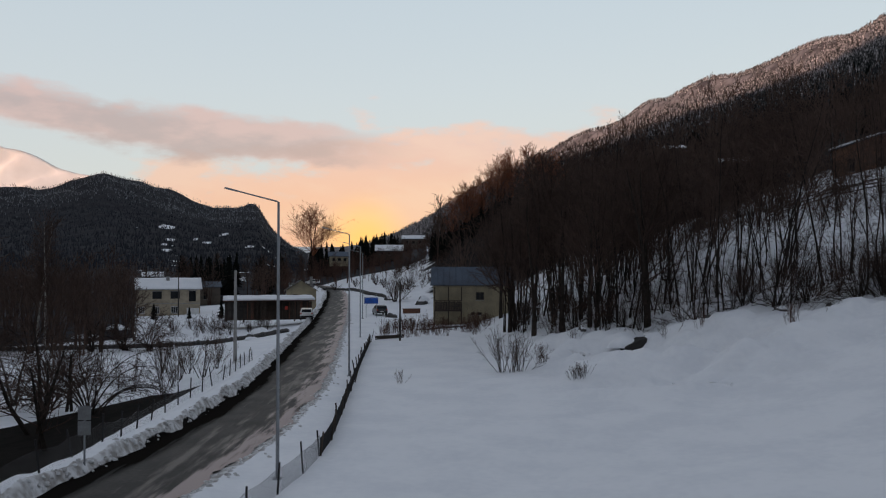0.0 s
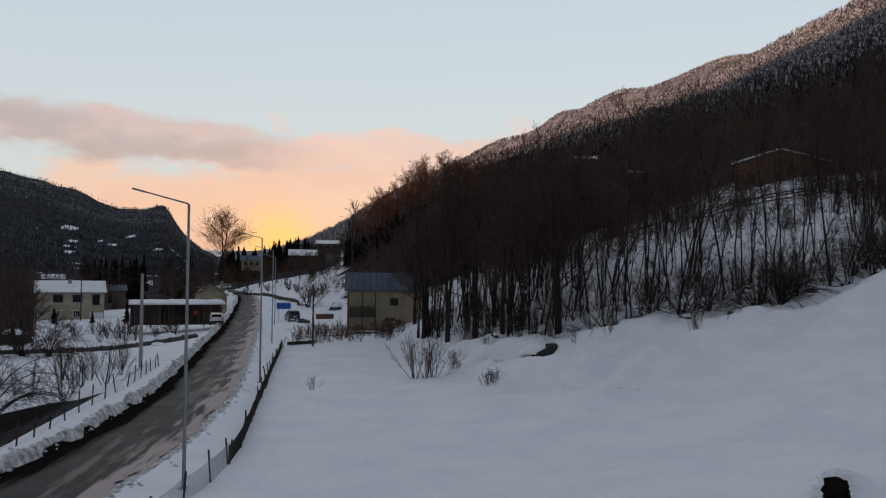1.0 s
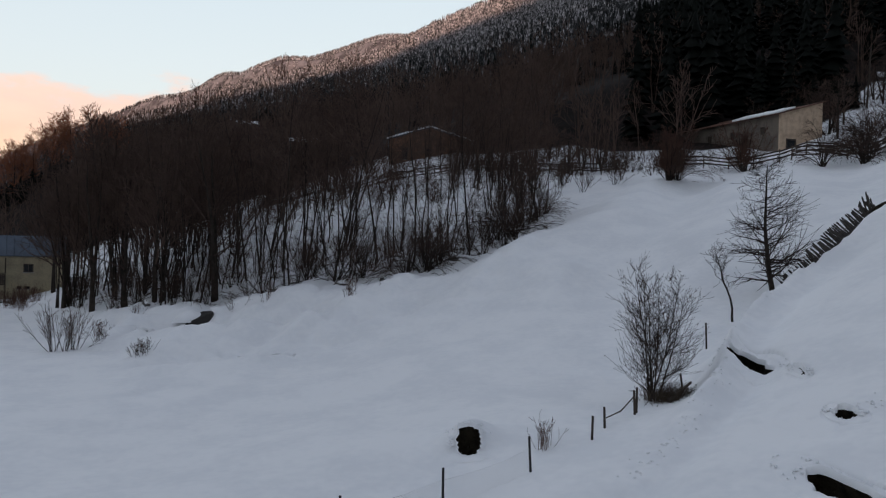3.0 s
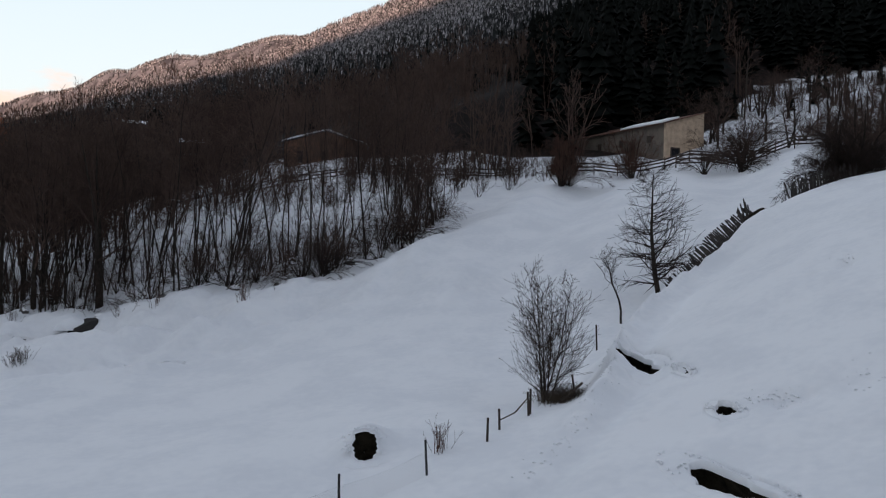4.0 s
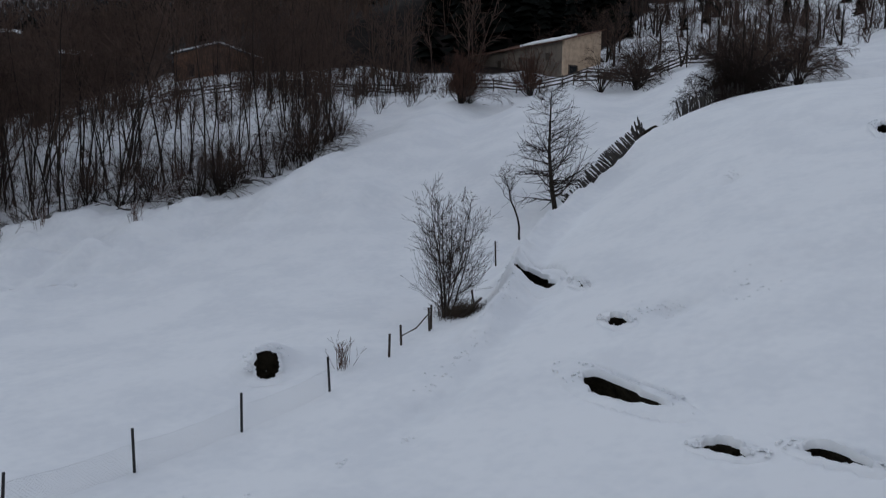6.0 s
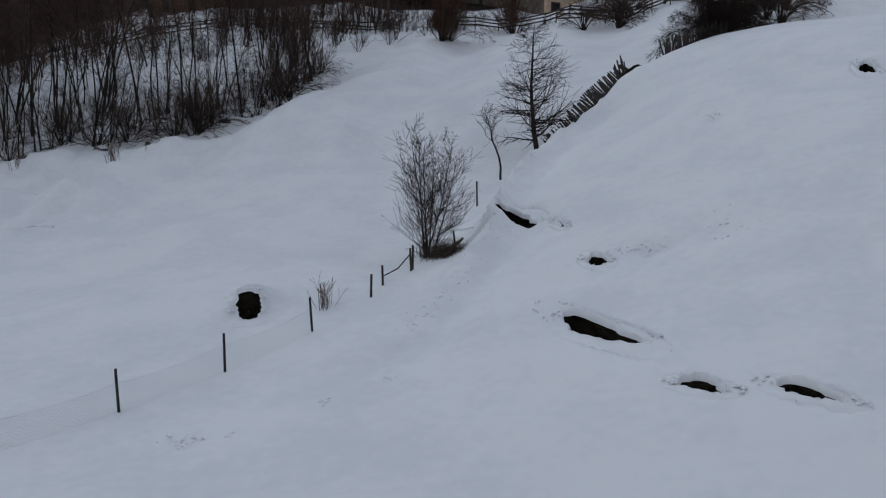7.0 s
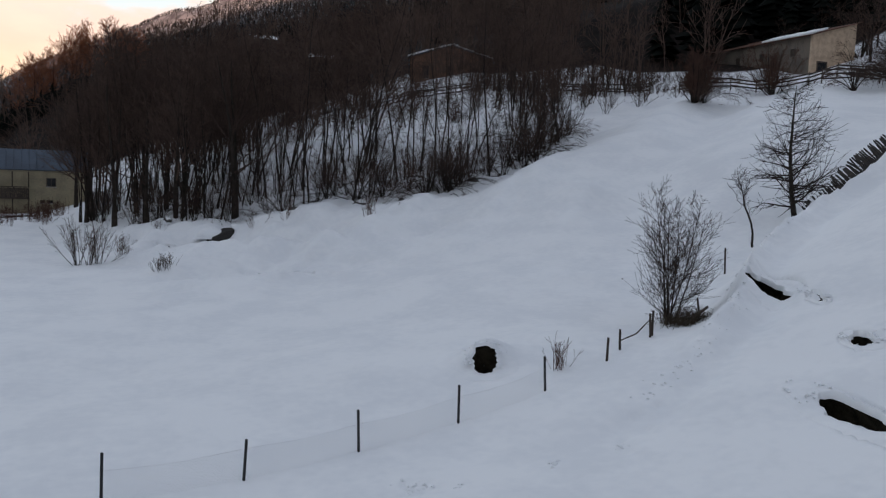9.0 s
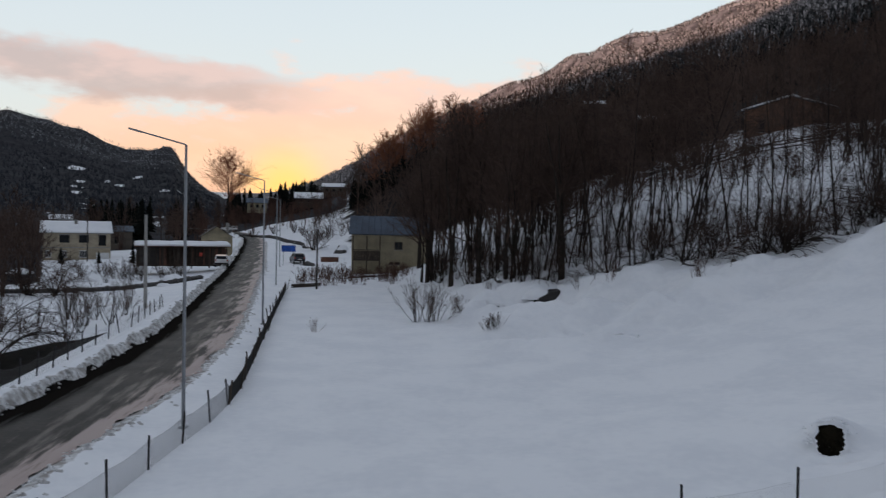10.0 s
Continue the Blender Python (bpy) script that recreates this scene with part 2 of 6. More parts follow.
def ground_cover():
    """Snow, with other covers laid over it by smooth weights on the sheet and broken up by noise."""
    m = material("ground_cover", (0.87, 0.88, 0.895), 0.92, second=(0.80, 0.815, 0.84), scale=0.35, fine=3.0, bump=0.35, dist=0.05)
    nt = m.node_tree
    b = nt.nodes["Principled BSDF"]
    col = b.inputs["Base Color"].links[0].from_socket
    tc = nt.nodes.new("ShaderNodeTexCoord")
    covers = [  # weight's name, two tones, tone scale, edge scale, how ragged
        ("dirty", (0.72, 0.72, 0.72), (0.34, 0.32, 0.30), 2.2, 3.0, 0.9),
        ("soil", (0.012, 0.0095, 0.008), (0.007, 0.0058, 0.005), 1.5, 1.2, 0.5),
        # near-black over the snow: shade under the wood painted as ground colour
        ("wood_shade", (0.014, 0.011, 0.010), (0.026, 0.021, 0.019), 0.4, 0.16, 1.5),
        # scrub tones raised and blued for the haze over the far mountain
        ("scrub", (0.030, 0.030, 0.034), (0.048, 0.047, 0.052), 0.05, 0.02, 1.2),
        ("frost", (0.27, 0.25, 0.255), (0.11, 0.10, 0.105), 0.03, 0.02, 0.6),
        # peak snow is whiter and warmer than the rest: golden sunlight in its colour
        ("peak", (0.94, 0.93, 0.90), (0.84, 0.83, 0.80), 0.008, 0.01, 0.5),
    ]
    for name, one, two, scale, edge, ragged in covers:
        at = nt.nodes.new("ShaderNodeAttribute")
        at.attribute_name = name
        n1, n2 = nt.nodes.new("ShaderNodeTexNoise"), nt.nodes.new("ShaderNodeTexNoise")
        for n, s in ((n1, scale), (n2, edge)):
            nt.links.new(tc.outputs["Object"], n.inputs["Vector"])
            n.inputs["Scale"].default_value, n.inputs["Detail"].default_value = s, 6.0
        tone = nt.nodes.new("ShaderNodeMix")
        tone.data_type = "RGBA"
        r1 = nt.nodes.new("ShaderNodeMapRange")
        nt.links.new(n1.outputs[0], r1.inputs[0])
        r1.inputs[1].default_value, r1.inputs[2].default_value = 0.40, 0.62
        nt.links.new(r1.outputs[0], tone.inputs[0])
        tone.inputs[6].default_value, tone.inputs[7].default_value = (*one, 1), (*two, 1)
        ad = nt.nodes.new("ShaderNodeMath")
        ad.operation = "MULTIPLY_ADD"
        nt.links.new(n2.outputs[0], ad.inputs[0])
        ad.inputs[1].default_value = ragged
        nt.links.new(at.outputs["Fac"], ad.inputs[2])
        r2 = nt.nodes.new("ShaderNodeMapRange")
        nt.links.new(ad.outputs[0], r2.inputs[0])
        r2.inputs[1].default_value, r2.inputs[2].default_value = 0.45 + ragged * 0.5, 0.60 + ragged * 0.5
        fac = nt.nodes.new("ShaderNodeMath")
        fac.operation = "MULTIPLY"
        gate = nt.nodes.new("ShaderNodeMapRange")
        nt.links.new(at.outputs["Fac"], gate.inputs[0])
        gate.inputs[1].default_value, gate.inputs[2].default_value = 0.0, 0.2
        nt.links.new(r2.outputs[0], fac.inputs[0])
        nt.links.new(gate.outputs[0], fac.inputs[1])
        mx = nt.nodes.new("ShaderNodeMix")
        mx.data_type = "RGBA"
        nt.links.new(fac.outputs[0], mx.inputs[0])
        nt.links.new(col, mx.inputs[6])
        nt.links.new(tone.outputs[2], mx.inputs[7])
        col = mx.outputs[2]
    nt.links.new(col, b.inputs["Base Color"])
    b.inputs["Specular IOR Level"].default_value = 0.04
    return m


GROUND = ground_cover()


# ---- terrain ----
def smooth(a, b, v):
    u = np.clip((v - a) / (b - a), 0, 1)
    return u * u * (3 - 2 * u)


def curve_at(x, xs, zs):
    """A smooth curve through a few control heights, level beyond its ends."""
    xs, zs = np.array(xs, float), np.array(zs, float)
    s = np.diff(zs) / np.diff(xs)
    m = np.concatenate([[s[0]], np.where(s[1:] * s[:-1] > 0, 2 * s[1:] * s[:-1] / (s[1:] + s[:-1] + 1e-12), 0), [s[-1]]])
    x = np.clip(x, xs[0], xs[-1])
    i = np.clip(np.searchsorted(xs, x) - 1, 0, len(xs) - 2)
    h = xs[i + 1] - xs[i]
    u = (x - xs[i]) / h
    return ((1 + 2 * u) * (1 - u) ** 2) * zs[i] + u * (1 - u) ** 2 * h * m[i] + u * u * (3 - 2 * u) * zs[i + 1] + u * u * (u - 1) * h * m[i + 1]


def lumps(x, y, size, seed=0.0):
    """Cheap smooth noise in -1..1 from a few crossed waves."""
    a = np.sin(x / size * 2.1 + 1.3 * np.sin(y / size * 1.7 + seed) + seed * 3.1)
    b = np.sin(y / size * 2.4 + 1.1 * np.sin(x / size * 1.9 - seed * 2.0) + seed * 1.7)
    c = np.sin((x + y) / size * 3.7 + 2.0 * a + seed) * 0.5
    return (a + b + c) / 2.5


def fence_line(x):
    return curve_at(x, [-6, 4.4, 13, 20, 27, 36, 45, 54, 70], [16, 17.4, 18.9, 21.2, 26.3, 30, 31.6, 31.0, 29])


def road_x(y):
    return curve_at(y, [-40, 15, 26, 31, 37, 45, 58, 81, 107, 135, 160, 180, 200, 225, 260], [-11.2, -10.3, -9.7, -9.1, -8.8, -8.85, -9.75, -11.9, -14.3, -17.2, -20.0, -22.6, -26.8, -36, -55])


ROAD_HALF = 2.25
LEFT = [-400, -120, -60, -30, -17, -13]     # west of the road, shared by the profiles


def profile(x, low, xs, zs):
    xs, zs = xs + [160, 260], zs + [zs[-1] + 11, zs[-1] + 36]
    return curve_at(x, LEFT + xs, [low + 1.0, low, low, low * 0.85, low * 0.45, 0.0] + zs)


# wind drifts on the field: x, y, direction, half length, width, height
DRIFTS = [(16.1, 47.2, 30, 2.6, 1.0, 0.36), (6.1, 38.9, 48, 1.7, 0.6, 0.16), (13.6, 49.2, 20, 2.8, 0.8, 0.22), (9.0, 52.4, 10, 2.2, 0.7, 0.18), (19.2, 50.2, 35, 2.6, 0.9, 0.28), (16.6, 53.2, 25, 2.0, 0.7, 0.35), (21.8, 52.0, 35, 2.0, 0.8, 0.22), (11.6, 46.0, 35, 2.4, 0.7, 0.20), (24.6, 51.0, 40, 3.2, 1.0, 0.38), (12.8, 42.9, 15, 1.6, 0.45, 0.20), (3.4, 62.5, 0, 3.0, 0.9, 0.22), (27.8, 46.5, 45, 5.0, 1.3, 0.34), (33.0, 49.0, 45, 5.0, 1.2, 0.38), (30.5, 41.5, 42, 5.0, 1.4, 0.30), (-2.0, 74.0, 0, 3.5, 1.0, 0.2)]
# hollows and old footprints: x, y, radius, depth
DENTS = [(21.5, 13.7, 0.45, 0.28), (22.0, 13.3, 0.3, 0.15), (32.2, 18.0, 0.45, 0.30), (31.2, 18.9, 0.35, 0.14), (27.0, 13.0, 0.35, 0.10), (25.5, 12.0, 0.3, 0.08)]
DENTS += [(12.2 + 0.62 * i + 0.12 * (-1) ** i, 14.6 + 0.46 * i - 0.16 * (-1) ** i, 0.15, 0.10) for i in range(14)]
DENTS += [(7.6 + 0.25 * (i % 3), 15.4 + 0.3 * (i // 3) + 0.1 * (i % 2), 0.13, 0.08) for i in range(7)]

DENTS += [(x, float(fence_line(np.array([x]))[0]) - 1.35 + 0.2 * math.sin(9.0 * x), 0.17, 0.13) for x in np.arange(19.0, 37.0, 0.42)]

# pits melted into the snow: centre, long half axis, short half axis (uphill), depth
PITS = [(23.89, 21.19, -0.14, -1.09, 0.76, 0.69, 0.45), (23.18, 18.57, -0.12, -0.38, 0.24, 0.20, 0.30), (20.40, 14.82, -0.01, -0.38, 0.26, 0.19, 0.35), (16.42, 11.77, -0.34, -1.35, 0.52, 0.39, 0.50), (14.75, 8.10, 0.10, -0.41, 0.18, 0.11, 0.35), (15.50, 6.32, 0.04, -0.57, 0.19, 0.09, 0.40), (38.36, 14.47, -0.32, -0.49, 0.68, 0.28, 0.50), (13.05, 22.05, 0.34, -0.21, 0.25, 0.42, 0.90), (13.40, 44.00, 0.85, 0.05, 0.06, 0.16, 0.25), (9.20, 57.00, 0.35, -0.03, 0.04, 0.20, 0.25)]


def pit_reach(pit, x, y):
    """1 on the pit's rim, less inside."""
    px, py, ax, ay, bx, by, deep = pit
    det = ax * by - ay * bx
    u, v = ((x - px) * by - (y - py) * bx) / det, ((y - py) * ax - (x - px) * ay) / det
    return np.sqrt(u * u + v * v)


def pit_sink(x, y):
    """How far the sheet drops away under the pits' own crusts."""
    out = np.zeros_like(x)
    for dx, dy, rad, deep in DENTS:
        out = out + deep * np.exp(-(((x - dx) ** 2 + (y - dy) ** 2) / rad ** 2))
    for pit in PITS:
        out = np.maximum(out, (pit[6] + 0.35) * smooth(1.75, 1.45, pit_reach(pit, x, y)))
    return out


def near_height(x, y):
    fl = fence_line(x)
    lines = [
        (-60 + 0 * x, profile(x, -2.0, [-6, 5, 15, 30, 50, 70, 120], [0, 0.2, 1.2, 5, 10, 15, 26])),
        (fl - 13, profile(x, -2.0, [-6, 6, 13, 17, 24, 33, 45, 60, 120], [0, 0.0, 1.2, 2.2, 4.2, 7.5, 11.1, 14.2, 27])),
        (fl - 2.2, profile(x, -2.0, [-6, 5, 10, 17, 22, 28, 37, 45, 54, 66, 120], [0.0, 0.0, 0.4, 1.6, 2.35, 3.7, 6.3, 10.2, 12.7, 14.2, 27])),
        (fl + 0.8, profile(x, -2.0, [-6, 5, 10, 17, 22, 28, 37, 45, 54, 66, 120], [0.0, 0.0, 0.35, 1.3, 1.6, 2.5, 4.7, 8.6, 11.6, 14.6, 28])),
        (44 + 0 * x, profile(x, -2.0, [-6, 6, 13, 20, 28, 36, 45, 54, 66, 120], [0.05, 0.1, 0.6, 2.0, 4.2, 6.8, 9.4, 11.7, 14.7, 29])),
        (58 + 0 * x, profile(x, -2.0, [-6, 5, 12, 20, 28, 41, 60, 75, 120], [0.0, 0.2, 1.5, 3.4, 5.6, 9.4, 13.6, 17.2, 30])),
        (86 + 0 * x, profile(x, -2.2, [-6, 2, 10, 22, 40, 60, 78, 120], [0.0, 0.2, 2.2, 6.0, 12.4, 16.8, 21.0, 34])),
        (118 + 0 * x, profile(x, -2.4, [-6, 4, 12, 26, 44, 70, 120], [-0.2, 0.0, 2.8, 9.5, 17.5, 27.0, 44])),
        (200 + 0 * x, curve_at(x, [-400, -120, -60, -38, -28, -18, -6, 6, 14, 28, 60, 110, 200, 300], [-1.4, -2.4, -2.2, -0.6, 1.5, 3.2, 6.5, 14.0, 19, 22.5, 27.5, 41, 76, 110])),
        (420 + 0 * x, curve_at(x, [-400, -150, -80, -40, 0, 40, 110, 220, 400], [0, -1, 4, 10, 19, 32, 58, 88, 152])),
    ]
    ys = np.stack([l[0] for l in lines])
    zs = np.stack([l[1] for l in lines])
    s = np.diff(zs, axis=0) / np.diff(ys, axis=0)
    m = np.concatenate([s[:1], np.where(s[1:] * s[:-1] > 0, 2 * s[1:] * s[:-1] / (s[1:] + s[:-1] + 1e-12), 0), s[-1:]])
    yy = np.clip(y, ys[0], ys[-1])
    i = np.clip((yy[None] >= ys).sum(0) - 1, 0, len(lines) - 2)[None]
    g = lambda a: np.take_along_axis(a, i, 0)[0]
    y0, y1, z0, z1, m0, m1 = g(ys), g(ys[1:]), g(zs), g(zs[1:]), g(m), g(m[1:])
    h = y1 - y0
    u = (yy - y0) / h
    z = ((1 + 2 * u) * (1 - u) ** 2) * z0 + u * (1 - u) ** 2 * h * m0 + u * u * (3 - 2 * u) * z1 + u * u * (u - 1) * h * m1
    # the road bench, its ploughed banks
    k = x - road_x(y)
    on = smooth(262, 225, y)
    level = 0.4 * smooth(90, 140, y) + 2.0 * smooth(120, 230, y)
    bench = smooth(4.0, 2.5, np.abs(k)) * on
    z = z * (1 - bench) + level * bench
    crumb = 0.16 * lumps(x, y, 1.9, 1.0) + 0.12 * lumps(x, y, 0.95, 4.0)
    z = z + on * ((0.50 + crumb * 0.8) * smooth(-2.15, -2.55, k) * np.exp(-(np.maximum(-k - 2.9, 0) / 0.8) ** 2) + (0.13 + 0.4 * crumb) * np.exp(-((k - 2.5) / 0.5) ** 2))
    # wind-worn swells of the snow field
    field = smooth(-4, 2, x)
    z = z + field * (0.20 * lumps(x * 0.7, y, 5.0, 2.0) + 0.045 * lumps(x, y, 1.7, 0.5))
    z = z + field * smooth(38, 48, y) * smooth(75, 62, y) * smooth(42, 16, x) * smooth(4, 9, x) * (0.75 * lumps(x * 0.8, y, 3.0, 7.0) + 0.45 * np.abs(lumps(x, y * 0.8, 2.0, 2.0)) + 0.30 * np.abs(lumps(x, y, 1.3, 5.0)) + 0.10 * lumps(x, y, 0.6, 3.0))
    for px, py, turn, long, wide, high in DRIFTS:
        c, w = math.cos(radians(turn)), math.sin(radians(turn))
        a, q = (x - px) * c + (y - py) * w, (y - py) * c - (x - px) * w
        z = z + 1.25 * high * np.exp(-(a / long) ** 2) * np.where(q < 0, np.exp(-(q / (0.42 * wide)) ** 2), np.exp(-(q / (1.5 * wide)) ** 2))
    slope = smooth(24, 34, x) * smooth(34, 40, y) * smooth(75, 60, y)
    z = z + slope * 0.55 * np.sin((0.55 * x - 0.83 * y) / 1.9 + 1.2 * lumps(x, y, 9.0, 4.0))
    # trodden crest beside the old fence, and the hummock over the stream hole
    z = z + (0.82 + 0.16 * lumps(x, y, 0.45, 3.0) + 0.12 * lumps(x, y, 0.9, 1.0)) * np.exp(-np.abs((y - fl + 1.7 + 0.15 * lumps(x, y, 1.2, 6.0)) / 0.62) ** 1.5) * smooth(17, 21, x) * smooth(47, 38, x)
    z = z - 0.20 * np.exp(-((y - fl + 3.2 + 0.4 * lumps(x, y, 2.0, 1.0)) / 0.55) ** 2) * smooth(11, 15, x) * smooth(40, 34, x)
    z = z + 0.60 * np.exp(-(((x - 13.6) / 0.85) ** 2 + ((y - 22.95) / 0.75) ** 2))
    return z


def ridge_right(az):
    return curve_at(az, [-14, -9.0, -5.5, -3.6, 1.4, 8.2, 10.1, 14.1, 19, 24.6, 27.7, 31.5, 40, 52, 70, 100], [1.3, 1.3, 1.6, 2.2, 4.9, 8.3, 8.9, 10.6, 11.9, 13.5, 14.7, 16.2, 19, 22, 24, 20])


def ridge_far(az):
    """How far off the right-hand ridge runs: it comes nearer towards the right."""
    return curve_at(az, [-9, -3, 8, 20, 30, 40, 60, 90], [3000, 3000, 2300, 1550, 1200, 950, 800, 750])


def ridge_left(az):
    return curve_at(az, [-70, -40, -27.5, -25, -23.4, -22.4, -21.7, -20.6, -19.4, -17.8, -16, -14.8, -13.4, -12.7, -12.3, -12.0, -11.0, -9.2, -7.5], [3.5, 4.2, 4.8, 5.0, 5.45, 5.85, 6.05, 5.8, 5.5, 5.05, 4.25, 4.0, 4.05, 4.2, 4.15, 3.6, 2.2, 1.1, 0.2])


def height(x, y):
    x, y = np.asarray(x, float), np.asarray(y, float)
    r = np.hypot(x, y)
    az = np.degrees(np.arctan2(x, y))
    near = near_height(x, y)
    # mountains: slopes that climb from the valley floor to their ridges
    rough = 0.012 * lumps(x, y, 160, 3.0) + 0.006 * lumps(x, y, 60, 5.0)
    top = ridge_far(az)
    up = np.clip((r - 330) / (top - 330), 0, 1) ** 0.85
    base = np.degrees(np.arctan2(near - EYE, np.maximum(r, 60)))
    e = base + (ridge_right(az) - 0.55 * smooth(-3, 5, az) * smooth(28, 23, az) - base) * up
    right = EYE + r * np.tan(np.radians(e)) * (1 + rough * (1 - up)) - 0.9 * np.maximum(r - top, 0) * smooth(0, 500, r - top)
    # a farther shoulder with small tops
    shoulder = curve_at(az, [-3.6, 0, 7.4, 8.2, 9.9, 11.0, 11.9, 13.4, 13.8, 14.8, 15.5, 16.4, 17.6, 19.0, 20.7, 22.4, 23.2, 24.3, 25.0, 27, 32], [0.5, 4.2, 8.0, 8.45, 9.15, 9.35, 9.7, 10.7, 10.88, 10.96, 11.3, 11.7, 12.12, 12.15, 12.62, 13.25, 13.55, 13.8, 13.85, 13.6, 13.0])
    shoulder = np.maximum(shoulder, ridge_right(az) - 0.06)
    hump = EYE + r * np.tan(np.radians(shoulder - 0.13)) - 0.6 * np.maximum(r - 1.32 * top, 0) - 0.6 * np.maximum(1.14 * top - r, 0)
    right = np.where(az > -3.6, np.maximum(right, hump), right)
    upl = np.clip((r - 750) / 1850.0, 0, 1) ** 1.1
    el = -0.6 + (ridge_left(az) + 0.6) * upl
    left = EYE + r * np.tan(np.radians(el)) + (7 * lumps(x, y, 70, 6.0) + 4 * lumps(x, y, 33, 2.0)) * upl - 0.8 * np.maximum(r - 2600, 0)
    peak = curve_at(az, [-60, -40, -33, -28.5, -26, -24, -22.5, -20.0, -17], [4, 5.5, 7.0, 7.35, 6.9, 6.1, 5.7, 4.2, 1.0])
    snowy = EYE + 4300 * np.tan(np.radians(peak)) - np.where(r < 4300, (4300 - r) * 2.6, (r - 4300) * 0.2) + 40 * (np.abs(np.sin(math.pi * (az / 1.9 + (4300 - r) / 62) + 0.7 * lumps(x, y, 160, 9.0))) - 0.6) * smooth(0, 12, 4300 - r) + 9 * lumps(x, y, 110, 4.0)
    far = np.where(az > -9.0, right, np.maximum(left, snowy))
    gap = EYE + 3600 * math.tan(radians(1.45)) - np.abs(r - 3600) * 0.2
    far = np.maximum(far, np.where(r > 2200, gap, -1e3))
    # an unseen mountain added behind the camera to keep the low sun off the valley
    turn = (az + 140 + 180) % 360 - 180
    far = np.maximum(far, (EYE + np.minimum(r, 1900) * math.tan(radians(11.5)) - 0.3 * np.maximum(r - 1900, 0)) * smooth(85, 60, np.abs(turn)) * smooth(600, 1500, r))
    w = smooth(300, 420, r)
    z = near * (1 - w) + far * w
    return z


def ground(x, y):
    return float(height(np.array([float(x)]), np.array([float(y)]))[0])


# ---- mesh helpers ----
class Build:
    """Vertices and faces of one mesh."""

    def __init__(self):
        self.v, self.f = [], []

    def add(self, vs, fs):
        k = len(self.v)
        self.v += [tuple(p) for p in vs]
        self.f += [tuple(i + k for i in f) for f in fs]
        return self

    def box(self, x0, y0, z0, x1, y1, z1, m=None, cut=0.0):
        """A block, with its upright edges cut off by cut."""
        c = min(cut, (x1 - x0) / 3, (y1 - y0) / 3)
        ring = [(x0, y0), (x1, y0), (x1, y1), (x0, y1)] if not c else [(x0 + c, y0), (x1 - c, y0), (x1, y0 + c), (x1, y1 - c), (x1 - c, y1), (x0 + c, y1), (x0, y1 - c), (x0, y0 + c)]
        return self.prism(ring, z0, z1, m)

    def prism(self, ring, z0, z1, m=None):
        n = len(ring)
        vs = [Vector((x, y, z0)) for x, y in ring] + [Vector((x, y, z1)) for x, y in ring]
        if m is not None:
            vs = [m @ p for p in vs]
        return self.add(vs, [(i, (i + 1) % n, n + (i + 1) % n, n + i) for i in range(n)] + [tuple(range(n - 1, -1, -1)), tuple(range(n, 2 * n))])

    def tube(self, points, radii, sides=6, cap=True):
        """A tapered tube along points."""
        pts = [Vector(p) for p in points]
        k = len(self.v)
        ref = Vector((0.31, 0.17, 0.93))
        for i, p in enumerate(pts):
            d = (pts[min(i + 1, len(pts) - 1)] - pts[max(i - 1, 0)]).normalized()
            a = d.cross(ref if abs(d.dot(ref)) < 0.9 else Vector((1, 0, 0))).normalized()
            b = d.cross(a)
            for s in range(sides):
                w = 2 * math.pi * s / sides
                self.v.append(tuple(p + (a * math.cos(w) + b * math.sin(w)) * radii[i]))
        for i in range(len(pts) - 1):
            for s in range(sides):
                t = (s + 1) % sides
                self.f.append((k + i * sides + s, k + i * sides + t, k + (i + 1) * sides + t, k + (i + 1) * sides + s))
        if cap:
            self.f.append(tuple(k + s for s in range(sides - 1, -1, -1)))
            self.f.append(tuple(k + (len(pts) - 1) * sides + s for s in range(sides)))
        return self

    def lump(self, c, sx, sy, sz, seed=0, rough=0.25, rings=6, segs=10):
        """An uneven rounded lump, flat underneath."""
        rng = random.Random(seed)
        ph = [rng.uniform(0, 6.3) for _ in range(4)]
        k = len(self.v)
        for i in range(rings + 1):
            e = math.pi / 2 * i / rings
            for s in range(segs):
                w = 2 * math.pi * s / segs
                q = 1 + rough * (math.sin(2 * w + ph[0] + 2 * e) * 0.5 + math.sin(3 * w + ph[1] - 3 * e) * 0.3 + math.sin(5 * w + ph[2] + 4 * e) * 0.25)
                self.v.append((c[0] + sx * q * math.cos(e) * math.cos(w), c[1] + sy * q * math.cos(e) * math.sin(w), c[2] + sz * q * math.sin(e)))
        for i in range(rings):
            for s in range(segs):
                t = (s + 1) % segs
                self.f.append((k + i * segs + s, k + i * segs + t, k + (i + 1) * segs + t, k + (i + 1) * segs + s))
        return self

    def mesh(self, name, mat, shade=False):
        me = bpy.data.meshes.new(name)
        me.from_pydata(self.v, [], self.f)
        if mat:
            me.materials.append(mat)
        if shade:
            me.polygons.foreach_set("use_smooth", [True] * len(me.polygons))
        me.update()
        return me


def part(name, b, mat, parent=None, label="", shade=False):
    """Links one mesh object, under a thing or a part."""
    ob = new(name, b.mesh(name, mat, shade) if isinstance(b, Build) else b)
    if parent is not None:
        ob.parent = parent
    return tagged(ob, label=label)


def thing(name, label, category, group="", m=None, kind=""):
    ob = new(name)
    ob.empty_display_size = 0.2
    if m is not None:
        ob.matrix_world = m
    return tagged(ob, label, category, group, kind)


def stand(x, y, rz=0.0, dz=0.0, tilt=0.0):
    return pose(x, y, ground(x, y) + dz, tilt, 0, rz)


